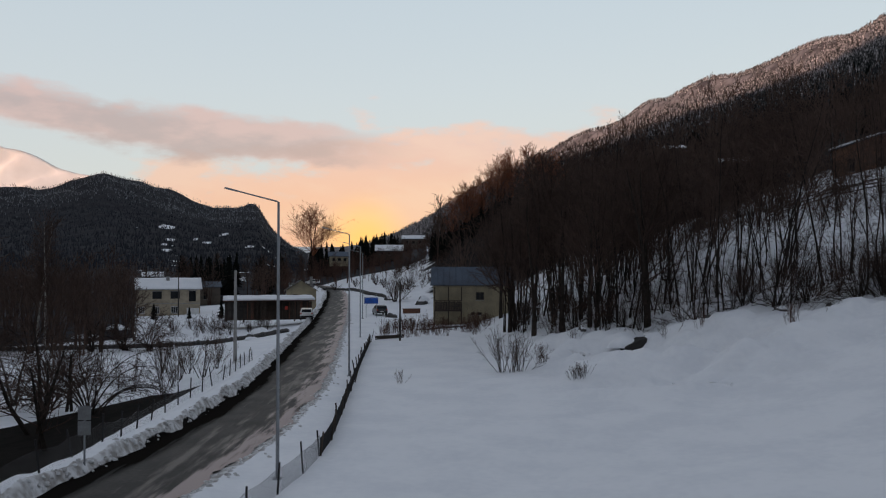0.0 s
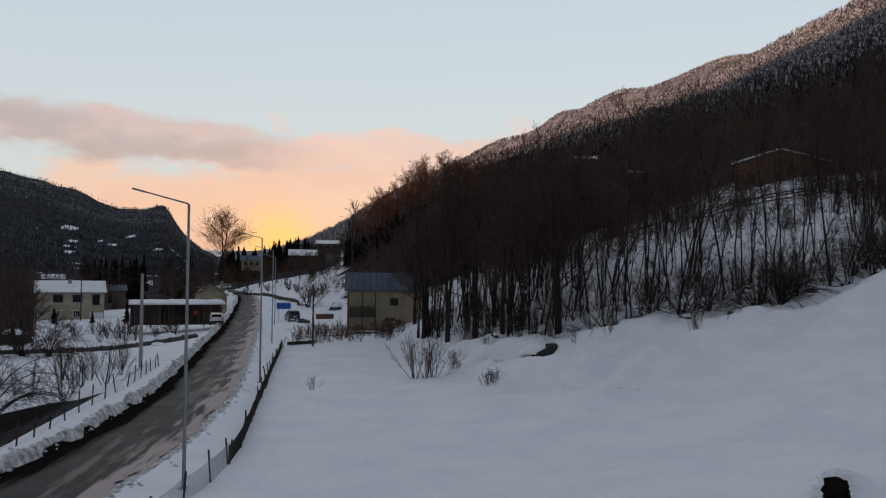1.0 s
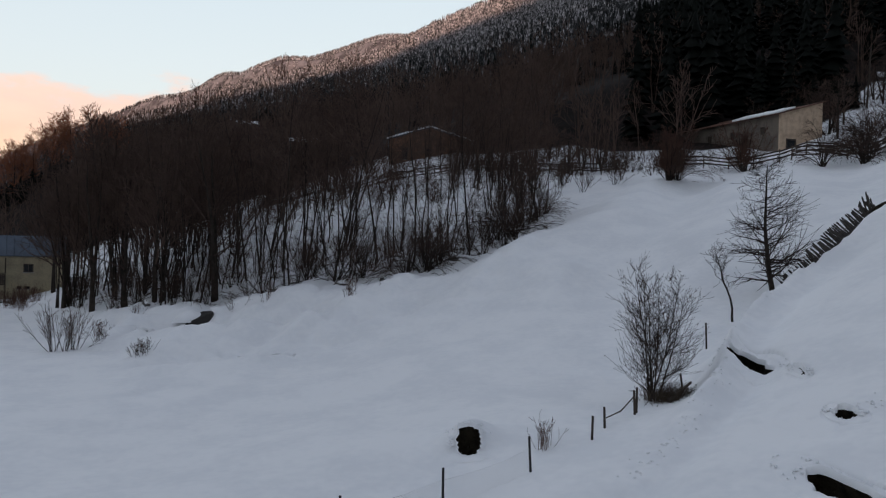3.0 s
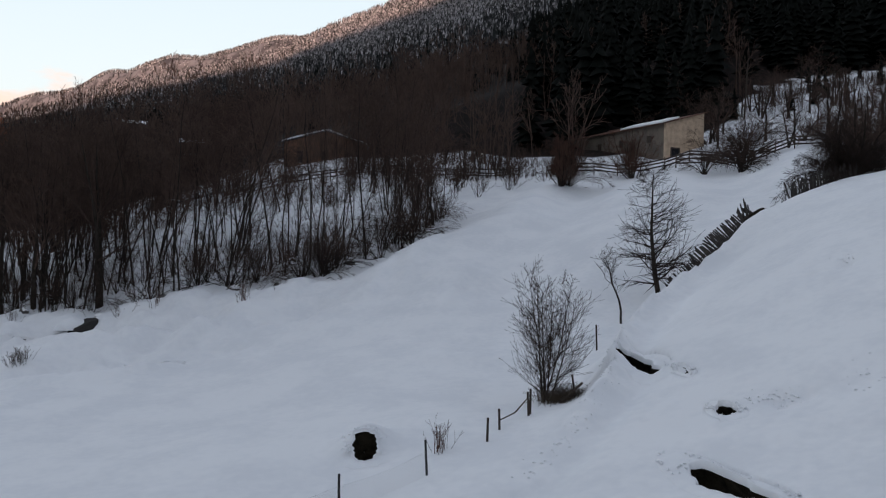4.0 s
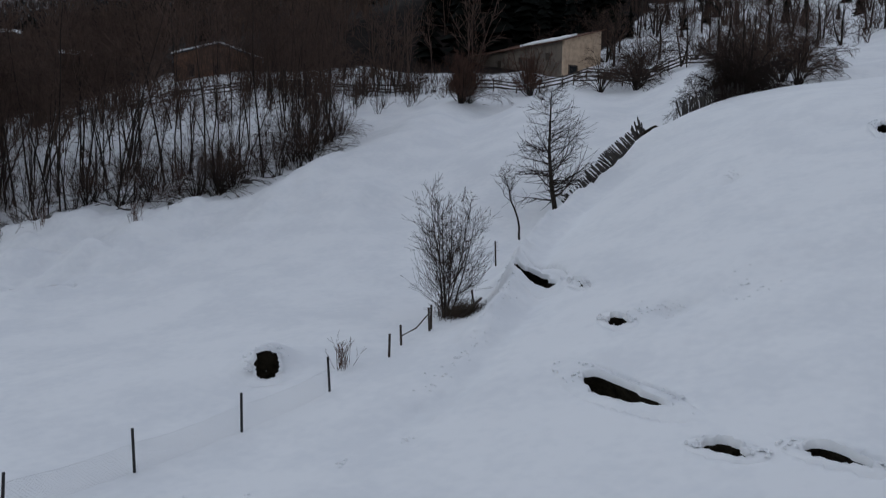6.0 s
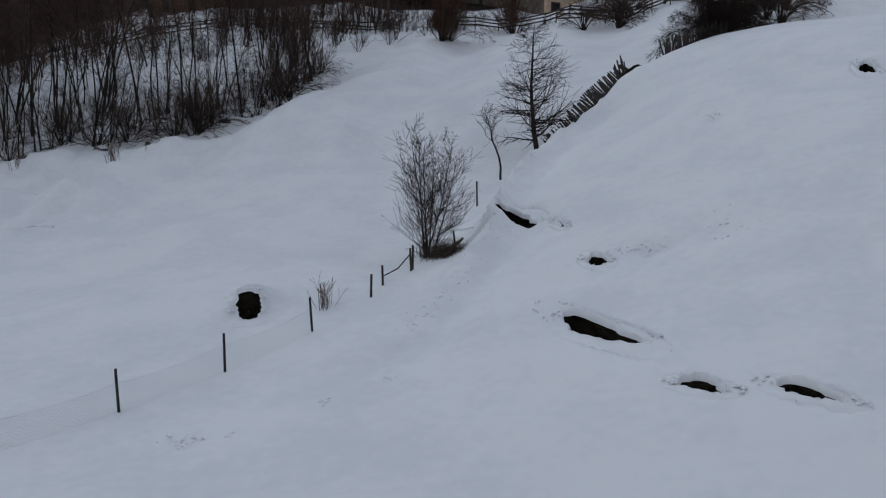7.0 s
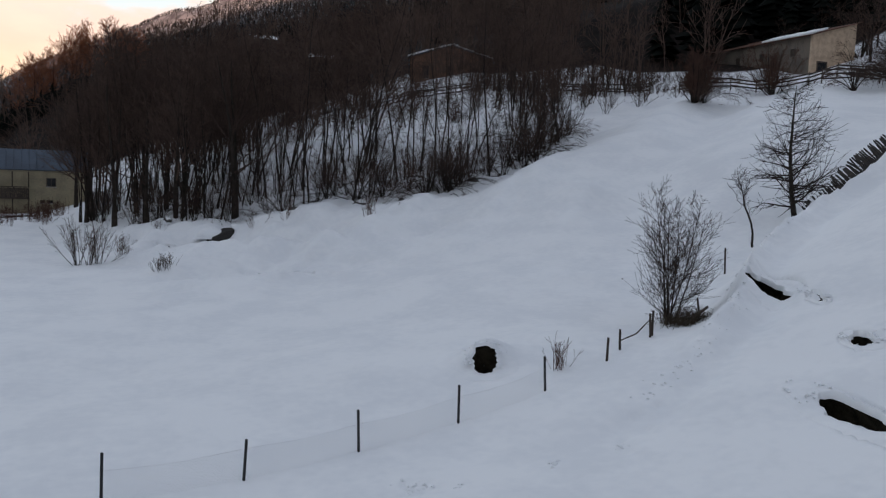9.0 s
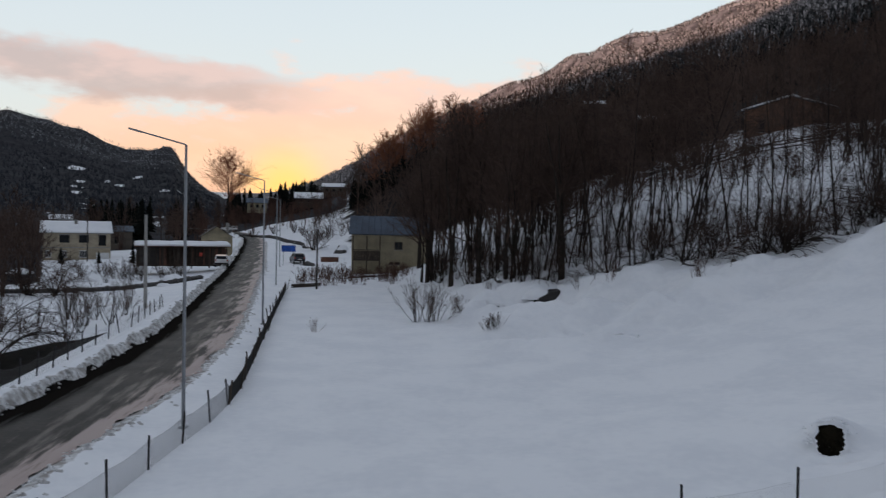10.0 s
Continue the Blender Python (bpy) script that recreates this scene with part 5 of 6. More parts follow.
# ---- street lamps and poles ----
def street_lamp(x, y, turn):
    ob = thing("street_lamp", "tall galvanised street lamp with a long arm over the road", "street lamp", "street lamps along the road", stand(x, y, turn))
    part("pole", Build().tube([(0, 0, -0.3), (0, 0, 4.5), (0, 0, 8.93)], [0.062, 0.052, 0.040], 10), GALV, ob, shade=True)
    part("base_plate", Build().box(-0.14, -0.14, -0.02, 0.14, 0.14, 0.04, cut=0.03), GALV, ob)
    part("arm", Build().tube([(0, 0, 8.90), (-0.05, 0, 8.95), (-1.42, 0, 9.31)], [0.030, 0.027, 0.022], 8), GALV, ob)
    head = part("lamp_head", Build().add([(-1.35, -0.06, 9.26), (-1.76, -0.08, 9.37), (-1.76, 0.08, 9.37), (-1.35, 0.06, 9.26), (-1.35, -0.04, 9.32), (-1.73, -0.05, 9.42), (-1.73, 0.05, 9.42), (-1.35, 0.04, 9.32)], [(0, 1, 2, 3), (7, 6, 5, 4), (0, 4, 5, 1), (1, 5, 6, 2), (2, 6, 7, 3), (3, 7, 4, 0)]), GALV, ob)
    part("lens", Build().add([(-1.42, -0.05, 9.274), (-1.72, -0.06, 9.355), (-1.72, 0.06, 9.355), (-1.42, 0.05, 9.274)], [(0, 1, 2, 3)]), WHITE_PAINT, head)
    return ob


for x, y, tn in [(-5.32, 27.55, 0), (-5.9, 53.8, 0), (-8.15, 84.2, 6), (-10.9, 116, 10)]:
    street_lamp(x, y, tn)


def utility_pole(x, y, h, r, mat, label, lean=0.0):
    ob = thing("utility_pole", label, "pole", "", stand(x, y, 0, 0, lean))
    part("shaft", Build().tube([(0, 0, -0.5), (0, 0, h * 0.5), (0, 0, h)], [r, r * 0.85, r * 0.7], 9), mat, ob, shade=True)
    part("insulator", Build().tube([(0, 0, h), (0, 0, h + 0.18)], [0.04, 0.03], 6), IRON, ob)


utility_pole(-17.4, 71.5, 7.6, 0.16, CONCRETE, "grey concrete utility pole beside the road fence")
utility_pole(-4.0, 80.0, 5.6, 0.10, WOOD_GREY, "grey wooden utility pole in the snow")
utility_pole(-49.0, 158.0, 8.2, 0.12, WOOD_GREY, "thin wooden pole in front of the two-storey house")
utility_pole(104.0, 73.6, 8.0, 0.13, WOOD_DARK, "dark wooden pole on the slope behind the barn", 3)
utility_pole(-45.5, 80.0, 5.0, 0.10, WOOD_GREY, "wooden pole in the garden")

sign = thing("road_sign", "pair of traffic signs seen from their bare metal backs", "road sign", "", stand(-11.85, 28.3, 6, -0.15))
part("post", Build().tube([(0, 0, -0.3), (0, 0, 2.1)], [0.035, 0.035], 8), GALV, sign)
for z in (1.12, 1.62):
    pan = part("panel", Build().box(-0.21, -0.05, z, 0.21, -0.036, z + 0.46, cut=0.004), PANEL_BACK, sign)
    part("clamp", Build().box(-0.06, -0.036, z + 0.18, 0.06, 0.04, z + 0.24), GALV, pan)

board = thing("blue_sign_board", "blue rectangular road sign board on two posts", "road sign", "", stand(-9.9, 118.0, 6, 0.0))
for x in (-0.7, 0.7):
    part("post", Build().tube([(x, 0, -0.3), (x, 0, 2.9)], [0.04, 0.04], 6), GALV, board)
pan = part("panel", Build().box(-0.95, -0.08, 1.95, 0.95, -0.045, 2.85), BLUE, board)
part("border", Build().box(-0.9, -0.086, 2.78, 0.9, -0.082, 2.81).box(-0.9, -0.086, 1.99, 0.9, -0.082, 2.02), WHITE_PAINT, pan)


# ---- vehicles ----
def car(label, m, paint, scale=1.0):
    """A small hatchback, its tail towards -y."""
    ob = thing("car", label, "car", "parked cars", m)
    prof = [(-1.95, 0.35), (-2.0, 0.75), (-1.95, 1.0), (-1.75, 1.42), (0.2, 1.46), (0.75, 1.02), (1.85, 0.86), (1.98, 0.6), (1.95, 0.32)]
    v, k = [], len(prof)
    for sx, inset in ((-0.80, 0), (-0.78, 1), (0.78, 1), (0.80, 0)):
        for y, z in prof:
            narrow = 0.16 * max(0, z - 0.95) / 0.5
            v.append((sx * (1 - narrow), y * scale, z + (0.02 if inset else 0)))
    f = [(c * k + i, c * k + (i + 1) % k, (c + 1) * k + (i + 1) % k, (c + 1) * k + i) for c in range(3) for i in range(k)]
    f += [tuple(range(k - 1, -1, -1)), tuple(3 * k + i for i in range(k))]
    body = part("body", Build().add(v, f), paint, ob)
    part("rear_window", Build().add([(-0.62, -1.955, 1.03), (0.62, -1.955, 1.03), (0.56, -1.80, 1.37), (-0.56, -1.80, 1.37)], [(0, 1, 2, 3)]), GLASS, body)
    part("windscreen", Build().add([(-0.64, 0.74, 1.06), (0.64, 0.74, 1.06), (0.56, 0.27, 1.43), (-0.56, 0.27, 1.43)], [(3, 2, 1, 0)]), GLASS, body)
    for s in (-1, 1):
        part("side_window", Build().add([(s * 0.795, -1.6, 1.05), (s * 0.795, 0.5, 1.05), (s * 0.70, 0.1, 1.40), (s * 0.70, -1.5, 1.40)], [(0, 1, 2, 3)]), GLASS, body)
        part("tail_lamp", Build().box(s * 0.68 - 0.08, -2.02, 0.78, s * 0.68 + 0.08, -1.985, 0.98), RED, body)
    part("bumper", Build().box(-0.78, -2.06, 0.38, 0.78, -1.99, 0.58, cut=0.02), IRON, body)
    part("number_plate", Build().box(-0.26, -2.075, 0.6, 0.26, -2.02, 0.71), WHITE_PAINT, body)
    for x in (-0.72, 0.72):
        for y in (-1.2, 1.25):
            wh = part("wheel", Build().tube([(x - 0.1, y, 0.3), (x + 0.1, y, 0.3)], [0.31, 0.31], 14), RUBBER, ob)
            part("rim", Build().tube([(x - 0.112, y, 0.3), (x + 0.112, y, 0.3)], [0.19, 0.19], 10), GALV, wh)
    return ob


car("white hatchback parked by the shed with its tail to the field", pose(-17.3, 108.5, 0.28, 0, 0, 8), CAR_WHITE)
car("white car with a snowy roof parked at the bend", pose(-34.0, 222.0, ground(-34, 222) + 0.05, 0, 0, 60), CAR_WHITE)
car("dark car parked in the snow under the blue sign", pose(-9.2, 124.5, ground(-9.2, 124.5), 0, 0, 14), CAR_DARK)

box = thing("scrap_box", "rusty sheet-metal bin half buried in snow", "bin", "", stand(-4.7, 128, 0, -0.1))
part("body", Build().box(-1.3, 0, -0.2, 1.3, 1.0, 0.75, cut=0.03), RUST, box)
part("lid", Build().box(-1.35, -0.05, 0.754, 1.35, 1.05, 0.82), RUST, box)
part("snow_cap", Build().lump((0, 0.5, 0.822), 1.2, 0.5, 0.18, 3), SNOW, box, shade=True)


def rock(x, y, sx, sy, sz, seed, label, dz=-0.15, snow=True, mat=None):
    ob = thing("rock", label, "rock", "", stand(x, y, seed * 40 % 360, dz))
    part("stone", Build().lump((0, 0, 0), sx, sy, sz, seed, 0.35), mat or ROCK, ob)
    if snow:
        part("snow_cap", Build().lump((-0.1, 0.25 * sy, 0.55 * sz), sx * 0.92, sy * 0.85, sz * 0.75, seed + 1, 0.2), SNOW, ob, shade=True)


rock(-7.4, 121, 0.9, 0.7, 0.7, 4, "dark rubble heap beside the parked car", snow=False)
rock(-3.4, 140, 1.3, 1.0, 1.1, 6, "dark boulder on the snowy slope")
rock(-9.5, 150, 1.2, 0.9, 0.5, 7, "low dark rock in the snow")
rock(-11.5, 158, 1.4, 0.8, 0.5, 8, "low dark rock breaking the snow")

# slab of rock lifted out of the snow field
boulder = thing("boulder", "tilted dark boulder under a rounded cap of snow", "rock", "", pose(12.75, 56.6, ground(12.75, 56.6) + 0.42, 0, 0, 4))
slab_rock = Build().add([(-0.72, 0.0, -0.35), (0.72, 0.05, -0.25), (0.88, 0.1, 0.62), (0.35, 0.0, 0.52), (-0.6, -0.05, 0.10), (-0.8, 0.9, -0.3), (0.8, 1.0, -0.2), (0.95, 0.9, 0.70), (0.35, 0.9, 0.66), (-0.7, 0.8, 0.2)],
                        [(0, 1, 2, 3, 4), (9, 8, 7, 6, 5), (0, 5, 6, 1), (1, 6, 7, 2), (2, 7, 8, 3), (3, 8, 9, 4), (4, 9, 5, 0)])
part("stone", slab_rock, ROCK_DARK, boulder)
part("snow_cap", Build().lump((-0.50, 0.72, -0.02), 1.10, 0.66, 0.74, 12, 0.15, 8, 16), SNOW, boulder, shade=True)


# ---- fences ----
def along(points, step):
    """Places every step metres along a line of plan points."""
    out, rest = [], 0.0
    for (x0, y0), (x1, y1) in zip(points, points[1:]):
        d = math.hypot(x1 - x0, y1 - y0)
        u = rest
        while u < d:
            out.append((x0 + (x1 - x0) * u / d, y0 + (y1 - y0) * u / d))
            u += step
        rest = u - d
    return out


def netting(p, q, high, cell, wire, sag, seed):
    """Crossing wires of a net between two posts, hung from the snow up."""
    rng = random.Random(seed)
    d = math.hypot(q[0] - p[0], q[1] - p[1])
    n = max(2, int(d / 0.5))
    def place(u, h):
        x, y = p[0] + (q[0] - p[0]) * u, p[1] + (q[1] - p[1]) * u
        return Vector((x, y, ground(x, y) - 0.08 + h * (1 - sag * math.sin(math.pi * u))))
    base = [(place(i / n, 0), place(i / n, high)) for i in range(n + 1)]
    def grid(u, h):
        k = min(n - 1, max(0, int(u * n)))
        a, c = base[k], base[k + 1]
        w = u * n - k
        return a[0].lerp(c[0], w).lerp(a[1].lerp(c[1], w), h)
    segs = []
    span = high / d
    u = -span
    while u < 1:
        for sgn in (0, 1):
            a0, a1 = max(0.0, u), min(1.0, u + span)
            h0, h1 = (a0 - u) / span, (a1 - u) / span
            if sgn:
                h0, h1 = 1 - h0, 1 - h1
            pa, pb = grid(a0, h0), grid(a1, h1)
            if (pa - pb).length > 0.02:
                segs.append((pa, pb, wire, wire))
        u += cell / d
    for h in (0.0, 0.98):
        for i in range(n):
            segs.append((grid(i / n, h), grid((i + 1) / n, h), wire * 1.5, wire * 1.5))
    return tubes(segs, 3)


def mesh_fence(label, posts, high, post_h, cell, wire, mat, post_mat, radius=0.035, lean=3.0, sag=0.08, seed=1, bare=()):
    ob = thing("wire_fence", label, "fence")
    rng = random.Random(seed)
    for i, (x, y) in enumerate(posts):
        z = ground(x, y)
        h = post_h * rng.uniform(0.92, 1.08)
        a, c = rng.gauss(0, lean) / 57, rng.gauss(0, lean) / 57
        part("post", Build().tube([(x, y, z - 0.3), (x + a * h, y + c * h, z + h)], [radius, radius * 0.9], 6), post_mat, ob)
        if i and i not in bare:
            part("netting", quads_mesh("netting", *netting(posts[i - 1], (x, y), high, cell, wire, sag, i), mat), None, ob)
    return ob


mesh_fence("sagging wire-mesh fence on iron posts across the snow", [(1.6, 17.1), (4.5, 17.62), (7.42, 18.27), (10.29, 18.66), (13.35, 19.25)], 0.78, 0.98, 0.085, 0.0012, WIRE, IRON, seed=2)
stub = thing("fence_posts", "row of leaning dark wooden fence posts in the snow", "fence")
for x, y, h, a in [(16.16, 20.18, 0.72, 0.02), (17.27, 20.93, 0.66, -0.08), (18.95, 21.46, 0.80, -0.10), (19.12, 21.6, 0.85, 0.0), (28.3, 27.5, 1.15, -0.08), (22.6, 23.0, 0.7, -0.3)]:
    z = ground(x, y)
    part("post", Build().tube([(x, y, z - 0.3), (x + a * h, y, z + h)], [0.042, 0.038], 7), WOOD_DARK, stub)
part("branch_rail", Build().tube([(17.3, 20.95, ground(17.3, 20.95) + 0.3), (18.2, 21.3, ground(18.2, 21.3) + 0.28), (18.95, 21.5, ground(18.95, 21.5) + 0.62)], [0.02, 0.025, 0.02], 5), WOOD_DARK, stub)

road_fence = along([(-6.2, 18.0), (-5.6, 20.6), (-5.15, 24.5), (-4.45, 29.2), (-4.4, 33.0)], 2.6)
mesh_fence("wire-mesh fence on iron posts along the roadside snow", road_fence, 0.85, 1.0, 0.075, 0.003, WIRE, IRON, seed=3, lean=4)
road_fence2 = [road_fence[-1]] + along([(-4.4, 33.6), (-4.6, 38), (-5.1, 47.3), (-5.9, 62.3), (-6.75, 80.3)], 1.9)
mesh_fence("dark close-meshed fence leaning along the field's edge", road_fence2, 0.74, 0.9, 0.06, 0.008, IRON, WOOD_DARK, seed=4, lean=9, radius=0.038)
left_fence = along([(-12.4, 24.0), (-12.3, 31), (-12.9, 37.5), (-13.2, 44), (-13.3, 52), (-13.8, 58), (-14.6, 66)], 2.3)
mesh_fence("wire fence on short iron posts above the garden", left_fence, 0.8, 1.0, 0.11, 0.0010, WIRE, IRON, seed=5, lean=7)


def pickets(label, points, step, high, seed, lean=0.0, tip=0.0, name="picket_fence", limit=300):
    ob = thing(name, label, "fence")
    rng = random.Random(seed)
    shapes = []
    for i in range(5):
        h = high * rng.uniform(0.8, 1.15)
        shapes.append(Build().add([(-0.06, -0.02, -0.4), (0.06, -0.02, -0.4), (0.06, 0.02, -0.4), (-0.06, 0.02, -0.4), (-0.055, -0.018, h - 0.1), (0.05, -0.018, h - 0.07), (0.05, 0.018, h - 0.07), (-0.055, 0.018, h - 0.1), (0.0, 0.0, h)], [(0, 4, 5, 1), (1, 5, 6, 2), (2, 6, 7, 3), (3, 7, 4, 0), (4, 8, 5), (5, 8, 6), (6, 8, 7), (7, 8, 4), (3, 2, 1, 0)]).mesh("picket", WOOD_GREY))
    spots = along(points, step)[:limit]
    for i, (x, y) in enumerate(spots):
        x2, y2 = spots[min(i + 1, len(spots) - 1)]
        x1, y1 = spots[max(i - 1, 0)]
        o = part("picket", shapes[rng.randrange(5)], None, ob)
        o.matrix_basis = pose(x, y, ground(x, y), tip + rng.gauss(0, 6), lean + rng.gauss(0, 6), math.degrees(math.atan2(y2 - y1, x2 - x1)))
    rails = [Vector((x, y, ground(x, y) + high * 0.55)) for x, y in spots[::6]]
    for a, c in zip(rails, rails[1:]):
        part("rail", Build().tube([a, c], [0.03, 0.03], 5), WOOD_DARK, ob)
    return ob


pickets("leaning grey picket fence half buried along the snowy crest", [(37.6, 30.7), (40.0, 31.2), (43.0, 31.5), (46.4, 31.6)], 0.11, 0.98, 6, -24, -40)
pickets("grey picket fence under the dark thicket", [(47.9, 30.5), (50.6, 30.1), (54.0, 29.6)], 0.13, 1.15, 7, -8)
pickets("far picket fence across the upper slope", [(118, 78), (127, 76), (140, 72)], 0.26, 1.5, 8)
pickets("stub of standing pickets at the fence end", [(45.0, 31.7), (45.8, 31.7)], 0.15, 1.45, 9, -10, -12)


bank = thing("earth_bank", "bare dark earth under the broken end of the picket fence", "earth", "", stand(46.3, 31.2, 0, -0.1))
part("earth", Build().lump((0, 0, -0.1), 0.95, 0.4, 0.5, 8, 0.4, 5, 12), PEAT, bank)


def rail_fence(label, points, seed):
    ob = thing("rail_fence", label, "fence")
    rng = random.Random(seed)
    spots = along(points, 2.6)
    for x, y in spots:
        z = ground(x, y)
        part("post", Build().tube([(x, y, z - 0.3), (x + rng.gauss(0, 0.04), y, z + 1.35)], [0.07, 0.06], 6), WOOD_DARK, ob)
    for (x0, y0), (x1, y1) in zip(spots, spots[1:]):
        for h in (0.45, 0.85, 1.2):
            part("rail", Build().tube([(x0, y0, ground(x0, y0) + h + rng.gauss(0, 0.05)), (x1, y1, ground(x1, y1) + h + rng.gauss(0, 0.05))], [0.085, 0.075], 5), WOOD_DARK, ob)


rail_fence("weathered wooden rail fence below the stone barn", [(64, 70.5), (66.7, 68.0), (69.3, 66.1), (73, 58), (75.5, 52), (77.5, 47), (80, 40)], 3)

rail_fence("dark wooden fence with a hedge along the upper meadow", [(36.5, 96.0), (43.5, 95.0), (49.0, 93.5), (54.0, 92.0), (56.9, 87.0), (58.6, 83.2), (60.2, 75.2), (63.6, 71.2)], 5)
rail_fence("weathered rails in front of the orchard slope", [(69.6, 57.2), (71.0, 54.3), (74.0, 52.6), (77.5, 51.0)], 6)

# stacked poles at the field corner
stack = thing("timber_stack", "short stack of dark timber poles at the field corner", "timber")
for i in range(6):
    x0, y0 = -6.4 + 0.2 * (i % 2), 80.8 + 0.15 * (i % 3)
    part("log", Build().tube([(x0, y0, ground(x0, y0) + 0.1 + 0.11 * (i // 2)), (x0 + 2.6 - 0.3 * (i % 2), y0 + 1.4, ground(x0 + 2.6, y0 + 1.4) + 0.14 + 0.11 * (i // 2))], [0.06, 0.05], 6), WOOD_DARK, stack)
stack2 = thing("fallen_rails", "fallen fence rails in the snow before the plastered house", "timber")
for i in range(4):
    part("rail", Build().tube([(-3.0 + i, 92 + 0.3 * i, ground(-3 + i, 92) + 0.12 + 0.06 * i), (0.5 + i, 93 + 0.2 * i, ground(0.5 + i, 93) + 0.22)], [0.05, 0.04], 6), WOOD_DARK, stack2)


# stone terrace wall in the garden
def stone_wall(label, points, high, seed):
    ob = thing("stone_wall", label, "wall")
    rng = random.Random(seed)
    shapes = [Build().lump((0, 0, 0), 0.36 * rng.uniform(0.8, 1.3), 0.26, 0.34 * rng.uniform(0.8, 1.2), 50 + i, 0.25, 3, 7).mesh("stone", ROCK) for i in range(6)]
    for layer in range(int(high / 0.28)):
        for x, y in along(points, 0.5):
            o = part("stone", shapes[rng.randrange(6)], None, ob)
            o.matrix_basis = pose(x + rng.gauss(0, 0.05), y + rng.gauss(0, 0.05), ground(x, y) - 0.1 + layer * 0.27, 0, 0, rng.uniform(-20, 20))


stone_wall("dark dry-stone terrace wall across the snowy garden", [(-52, 92), (-38, 93.5), (-30, 95), (-26, 97), (-22, 104), (-20, 110)], 0.62, 4)

for i, (x, y) in enumerate([(14.5, 60.3), (18.2, 58.4), (22.5, 56.8), (25.2, 55.4), (10.6, 64.8), (30.8, 55.2), (33.0, 55.6), (16.4, 59.6), (36.5, 56.6)]):
    rock(x, y, 0.35 + 0.1 * (i % 3), 0.3, 0.32, 30 + i, "dark stone poking through the snow at the grove's edge", -0.12, i % 2 == 0)

stone_wall("ragged line of dark stones across the snow above the bend", [(-26.5, 194.8), (-20.3, 187.4), (-16.8, 176.4), (-13.9, 163.1), (-10.3, 153.8)], 0.62, 9)


def trampled(label, spots, seed):
    """Crumbs of broken crust lying on trodden snow: centre, spread, how many."""
    prng = random.Random(seed)
    ob = thing("trampled_snow", label, "snow", "trodden snow")
    shapes = [Build().lump((0, 0, -0.02), 1.3, 1.0, 0.7, seed * 9 + i, 0.4, 3, 6).mesh("crumb", SNOW) for i in range(5)]
    for cx, cy, spread, many in spots:
        for _ in range(many):
            x, y, e = cx + prng.gauss(0, spread), cy + prng.gauss(0, spread), prng.uniform(0.015, 0.05)
            o = part("crumb", shapes[prng.randrange(5)], None, ob)
            o.matrix_basis = pose(x, y, ground(x, y) - sum(d * math.exp(-((x - a) ** 2 + (y - c) ** 2) / q ** 2) for a, c, q, d in DENTS), 0, 0, prng.uniform(0, 360)) @ Matrix.Diagonal((e, e, e, 1))


trampled("broken snow crust beside the melt hollows", [(21.6, 13.9, 0.30, 34), (21.1, 14.5, 0.22, 14), (33.0, 18.6, 0.25, 16), (23.1, 12.2, 0.35, 20), (32.2, 18.0, 0.3, 14)], 3)
trampled("old footprints with crumbled edges below the fence", [(7.7, 15.7, 0.22, 22), (8.5, 15.2, 0.10, 6), (10.6, 14.9, 0.10, 7), (12.4, 14.8, 0.10, 7)], 4)
trampled("trodden trail of crumbled snow along the crest", [(x, float(fence_line(np.array([x]))[0]) - 1.6 - 0.9 * max(0.0, (22 - x) / 7), 0.22, 6) for x in np.arange(15.0, 36.0, 0.6)], 5)

# snow heaps in the valley garden
for i, (x, y, a) in enumerate([(-44, 132, 3.2), (-38, 128, 2.4), (-33, 126, 2.0), (-49, 128, 2.6), (-41, 118, 2.2), (-29, 116, 1.8), (-35, 112, 2.0), (-24, 112, 1.6), (-22.5, 100, 1.2), (-47, 112, 2.4)]):
    heap = thing("snow_heap", "rounded heap of shovelled snow in the garden", "snow", "snow heaps in the garden", stand(x, y, 37 * i))
    part("mound", Build().lump((0, 0, -0.15), a, a * 0.7, 0.45 + 0.12 * (i % 4), 90 + i, 0.25, 7, 16), SNOW, heap, shade=True)

# ---- trees and shrubs ----
rng = random.Random(11)
alder = [(tree_kind("alder_tree", "tall slender leafless alder with a dense dark crown", "tree", BARK, TWIG, "grove above the snow field", seed=100 + i, height=13.5, radius=0.082 if i % 2 else 0.058, stems=(1, 1, 2, 1, 2, 1, 2, 3)[i], fan=6.0, first=0.42, limbs=18, kids=4, levels=3, limb_len=0.27, angle=48, twig=0.013, lift=0.3, wob=0.17), False) for i in range(8)]
FRONT = [(5.2, 79), (8.6, 71), (11, 65), (14, 61.5), (20, 58.2), (25, 56.2), (28.5, 55.6), (34, 56), (41, 59.3), (45, 63)]


def grove_spots(n, deep, seed):
    g = random.Random(seed)
    out = []
    while len(out) < n:
        u = g.random() * (len(FRONT) - 1)
        (x0, y0), (x1, y1) = FRONT[int(u)], FRONT[int(u) + 1]
        w = u - int(u)
        d = deep * g.random() ** 1.5
        x, y = x0 + (x1 - x0) * w + d * 0.35, y0 + (y1 - y0) * w + d
        if -2.5 < x < 9.5 and 101 < y < 113:
            continue
        if 22.6 < math.degrees(math.atan2(x, y)) < 30.5 and d > 5 and g.random() < 0.85:
            continue
        if all((x - a) ** 2 + (y - c) ** 2 > 0.8 for a, c in out):
            out.append((x, y))
    return out


